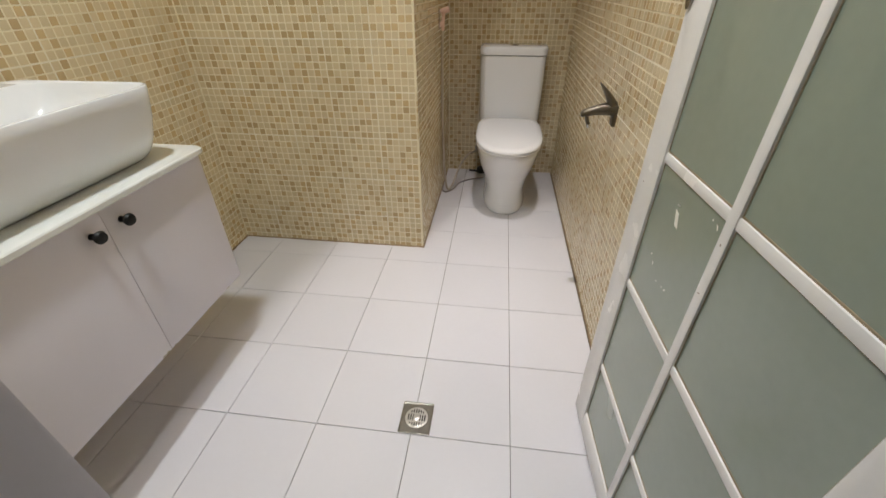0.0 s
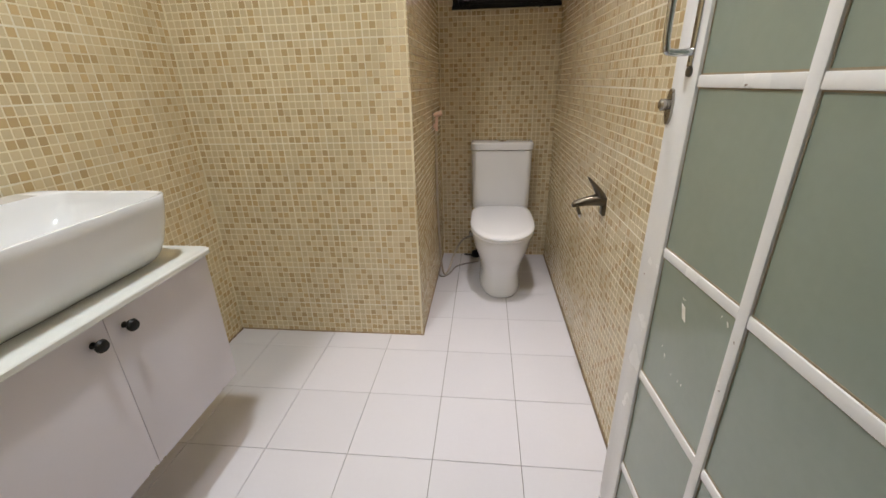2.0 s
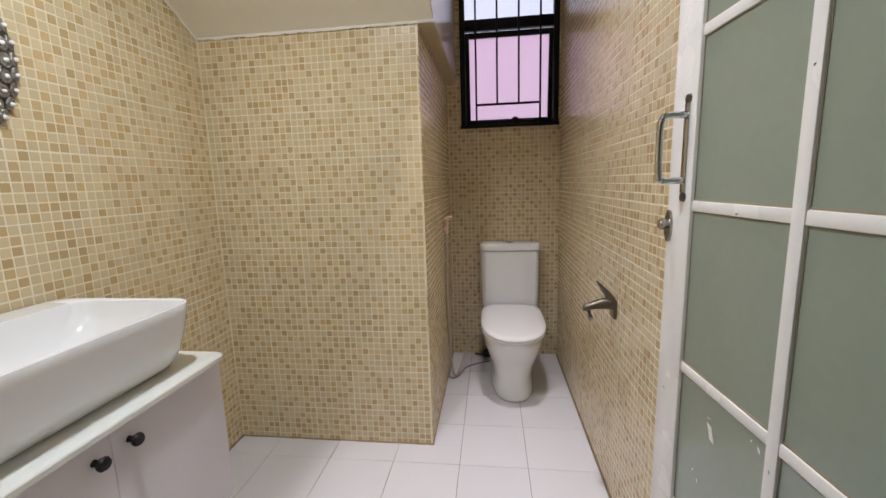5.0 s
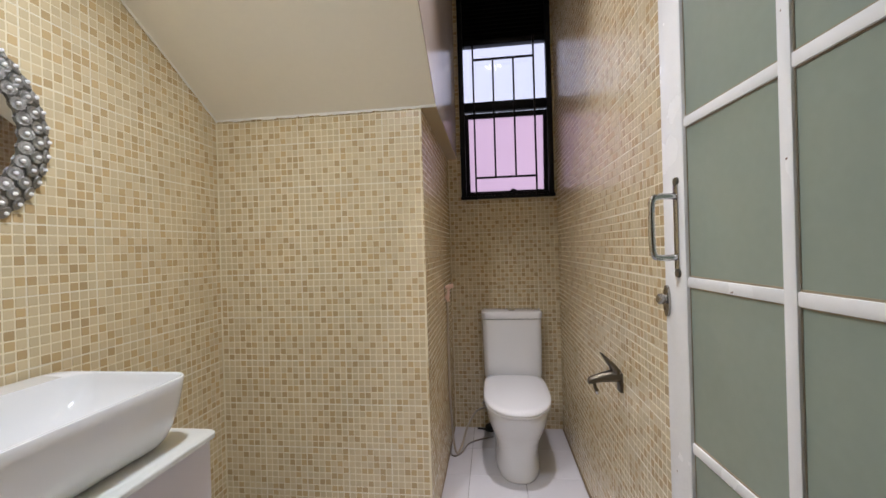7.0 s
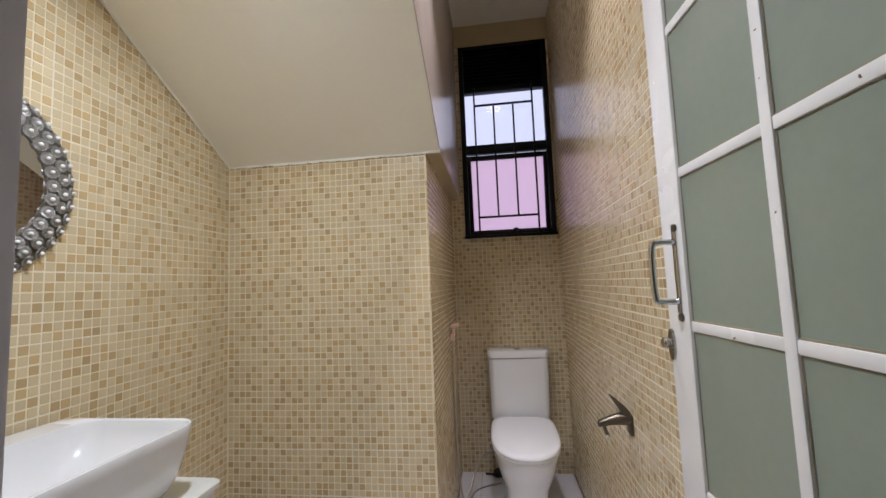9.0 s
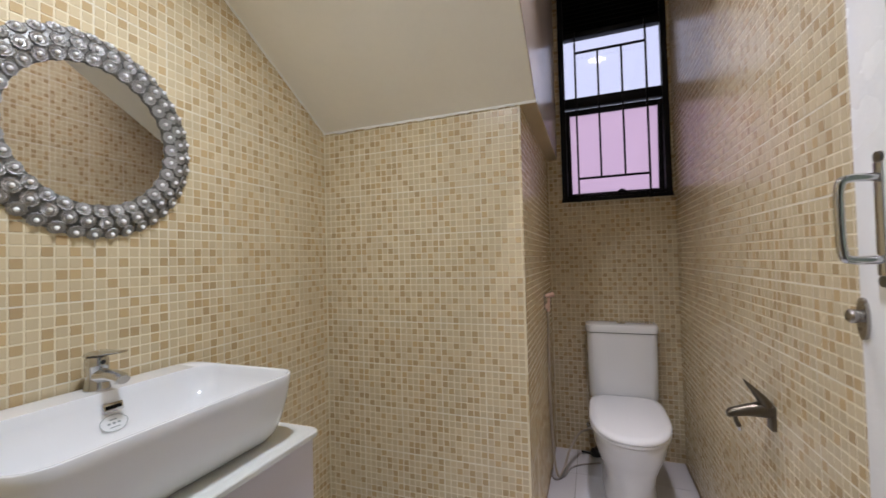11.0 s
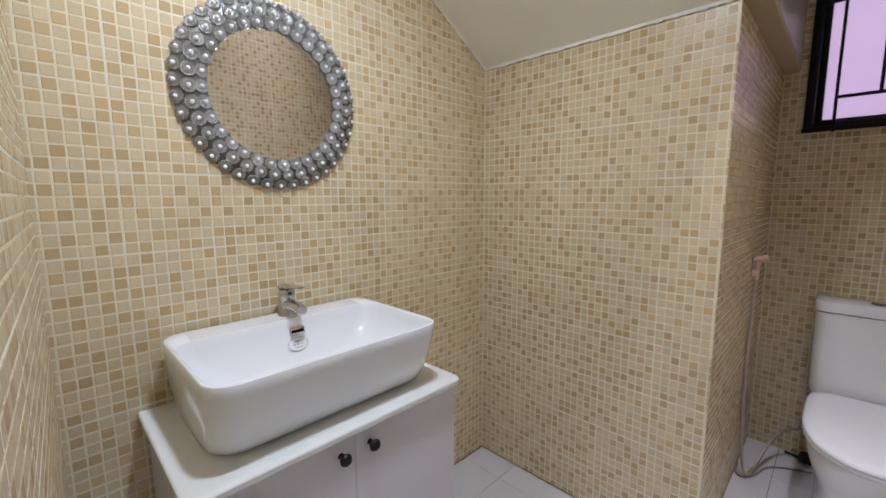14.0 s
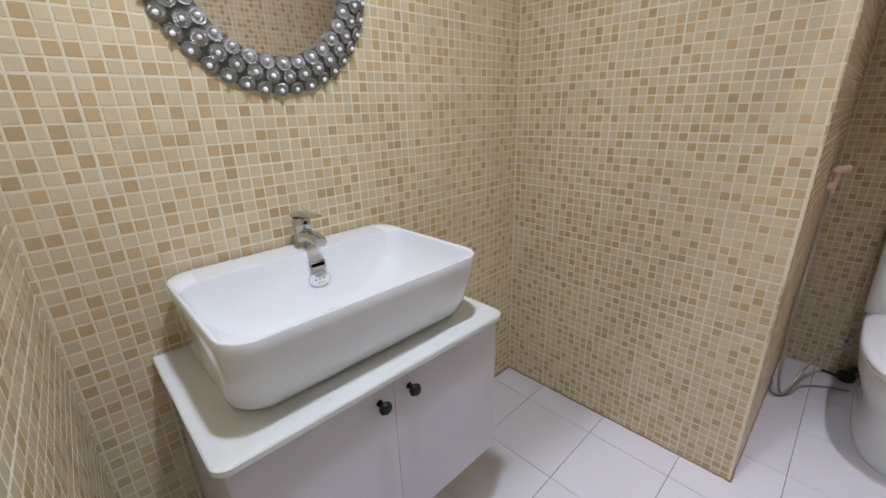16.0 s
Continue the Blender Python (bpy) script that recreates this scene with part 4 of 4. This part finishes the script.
    def strip(a0, a1, b0, b1):
        n = len(verts)
        h = 0.00035
        verts.extend(Vector(at(*p)) - shift for p in ((a0, b0, 0), (a1, b0, 0), (a1, b1, 0), (a0, b1, 0), (a0, b0, h), (a1, b0, h), (a1, b1, h), (a0, b1, h)))
        faces.extend([n + q for q in f] for f in ((4, 5, 6, 7), (0, 1, 5, 4), (1, 2, 6, 5), (2, 3, 7, 6), (3, 0, 4, 7)))

    for i in range(math.floor((u0 - u_seam) / PITCH), math.ceil((u1 - u_seam) / PITCH)):
        for j in range(math.floor((v0 - Z_SEAM) / PITCH), math.ceil((v1 - Z_SEAM) / PITCH)):
            a, b = u_seam + i * PITCH, Z_SEAM + j * PITCH
            if not keep(a + PITCH / 2, b + PITCH / 2) or not (u0 + 0.003 < a < u1 - PITCH and v0 < b < v1 - PITCH):
                continue
            if j % 7 == 0:
                w = r.uniform(0.0013, 0.0021)
                strip(a, a + PITCH, b - w, b + w)
            if i % 7 == 0:
                w = r.uniform(0.0010, 0.0017)
                strip(a - w, a + w, b + 0.0022, b + PITCH - 0.0022)
    me = bpy.data.meshes.new("joint")
    me.from_pydata(verts, [], faces)
    me.materials.append(SEAM)
    ob = new("joint", me)
    ob.parent = wall
    tagged(ob, "whiter grout between the square tiles", kind="stuff")


def chip_shape(a0, a1, b0, b1, h, cut, fine):
    if not fine:
        s = 0.0006
        vs = [(a0, b0, 0), (a1, b0, 0), (a1, b1, 0), (a0, b1, 0), (a0 + s, b0 + s, h), (a1 - s, b0 + s, h), (a1 - s, b1 - s, h), (a0 + s, b1 - s, h)]
        return vs, [(4, 5, 6, 7), (0, 1, 5, 4), (1, 2, 6, 5), (2, 3, 7, 6), (3, 0, 4, 7)]
    out = []
    for s, z in ((0.0, 0.0), (0.0006, h)):
        x0, x1, y0, y1, c = a0 + s, a1 - s, b0 + s, b1 - s, cut
        out += [(x0 + c, y0, z), (x1 - c, y0, z), (x1, y0 + c, z), (x1, y1 - c, z), (x1 - c, y1, z), (x0 + c, y1, z), (x0, y1 - c, z), (x0, y0 + c, z)]
    return out, [tuple(range(8, 16))] + [(k, (k + 1) % 8, 8 + (k + 1) % 8, 8 + k) for k in range(8)]


chips(wall_left, lambda u, v, h: (LEFT + h, -u, v), 1.258 - 7 * TILE, -FRONT, -NEAR, 0.001, 2.80, lambda u, v: v < slope_z(-u) + 0.02, (0.50, 1.02, 0.96, 1.40), 1, mirrored=True, rows={7: 0, 6: 1, 5: 1})
chips(wall_front, lambda u, v, h: (u, FRONT - h, v), LEFT + 0.004, LEFT + 0.002, ALCOVE, 0.001, SOFFIT - 0.004, lambda u, v: True, (-0.98, ALCOVE, 0.80, 1.30), 2)
chips(wall_niche, lambda u, v, h: (ALCOVE + 0.0004 + h, u, v), FRONT + 0.01, FRONT, BACK, 0.001, SOFFIT - 0.004, lambda u, v: True, (FRONT, 0.62, 0.70, 1.20), 3, fine=False)
chips(wall_back, lambda u, v, h: (u, BACK - h, v), ALCOVE + 0.01, ALCOVE, RIGHT, 0.001, WZ1, lambda u, v: v < WZ0 or u < WX0 - 0.004 or u > WX1 + 0.004, (-0.40, 0.10, 0.90, 1.42), 4, fine=False)
chips(wall_right, lambda u, v, h: (RIGHT - h, u, v), 0.04, NEAR, BACK, 0.001, TOP, lambda u, v: True, (-0.72, -0.22, 0.75, 1.25), 5, fine=False, rise=0.3)
chips(wall_near, lambda u, v, h: (u, NEAR + h - SKEW * (u - LEFT), v), LEFT + 0.012, LEFT, -0.502, 0.001, 2.80, lambda u, v: v < slope_z(NEAR) + 0.02, None, 6, rise=0.25)

# ---- floor tiles ----
def floor_tile(w, d):
    one = bmesh.new()
    hx, hy = w / 2, d / 2
    rings = [[(-hx, -hy, -0.006), (hx, -hy, -0.006), (hx, hy, -0.006), (-hx, hy, -0.006)]]
    for s, z in ((0.0, -0.0007), (0.0007, 0.0)):
        rings.append([(-hx + s, -hy + s, z), (hx - s, -hy + s, z), (hx - s, hy - s, z), (-hx + s, hy - s, z)])
    return loft(rings, cap0=False, bm=one)


G = 0.3
tiles = {}
for i in range(-5, 2):
    for j in range(-6, 5):
        x0, x1 = max(i * G, LEFT) + 0.0010, min((i + 1) * G, RIGHT) - 0.0010
        y0, y1 = max(j * G, -1.56) + 0.0010, min((j + 1) * G, BACK) - 0.0010
        if x1 - x0 < 0.006 or y1 - y0 < 0.006:
            continue
        blocks = [(x0, x1, y0, y1)]
        if y1 > FRONT and x0 < ALCOVE:
            blocks = [(x0, x1, y0, min(y1, FRONT))] if y0 < FRONT - 0.01 else []
            if x1 > ALCOVE:
                blocks.append((ALCOVE, x1, max(y0, FRONT), y1))
        for a, b, c, d in blocks:
            if b - a < 0.004 or d - c < 0.004:
                continue
            key = round(b - a, 4), round(d - c, 4)
            if key not in tiles:
                tiles[key] = finish("tile", floor_tile(*key), FLOOR_TILE)
            ob = new("tile", tiles[key])
            ob.parent = floor
            ob.location = Vector(((a + b) / 2, (c + d) / 2, rng.uniform(0, 0.0004))) - BASE[floor]
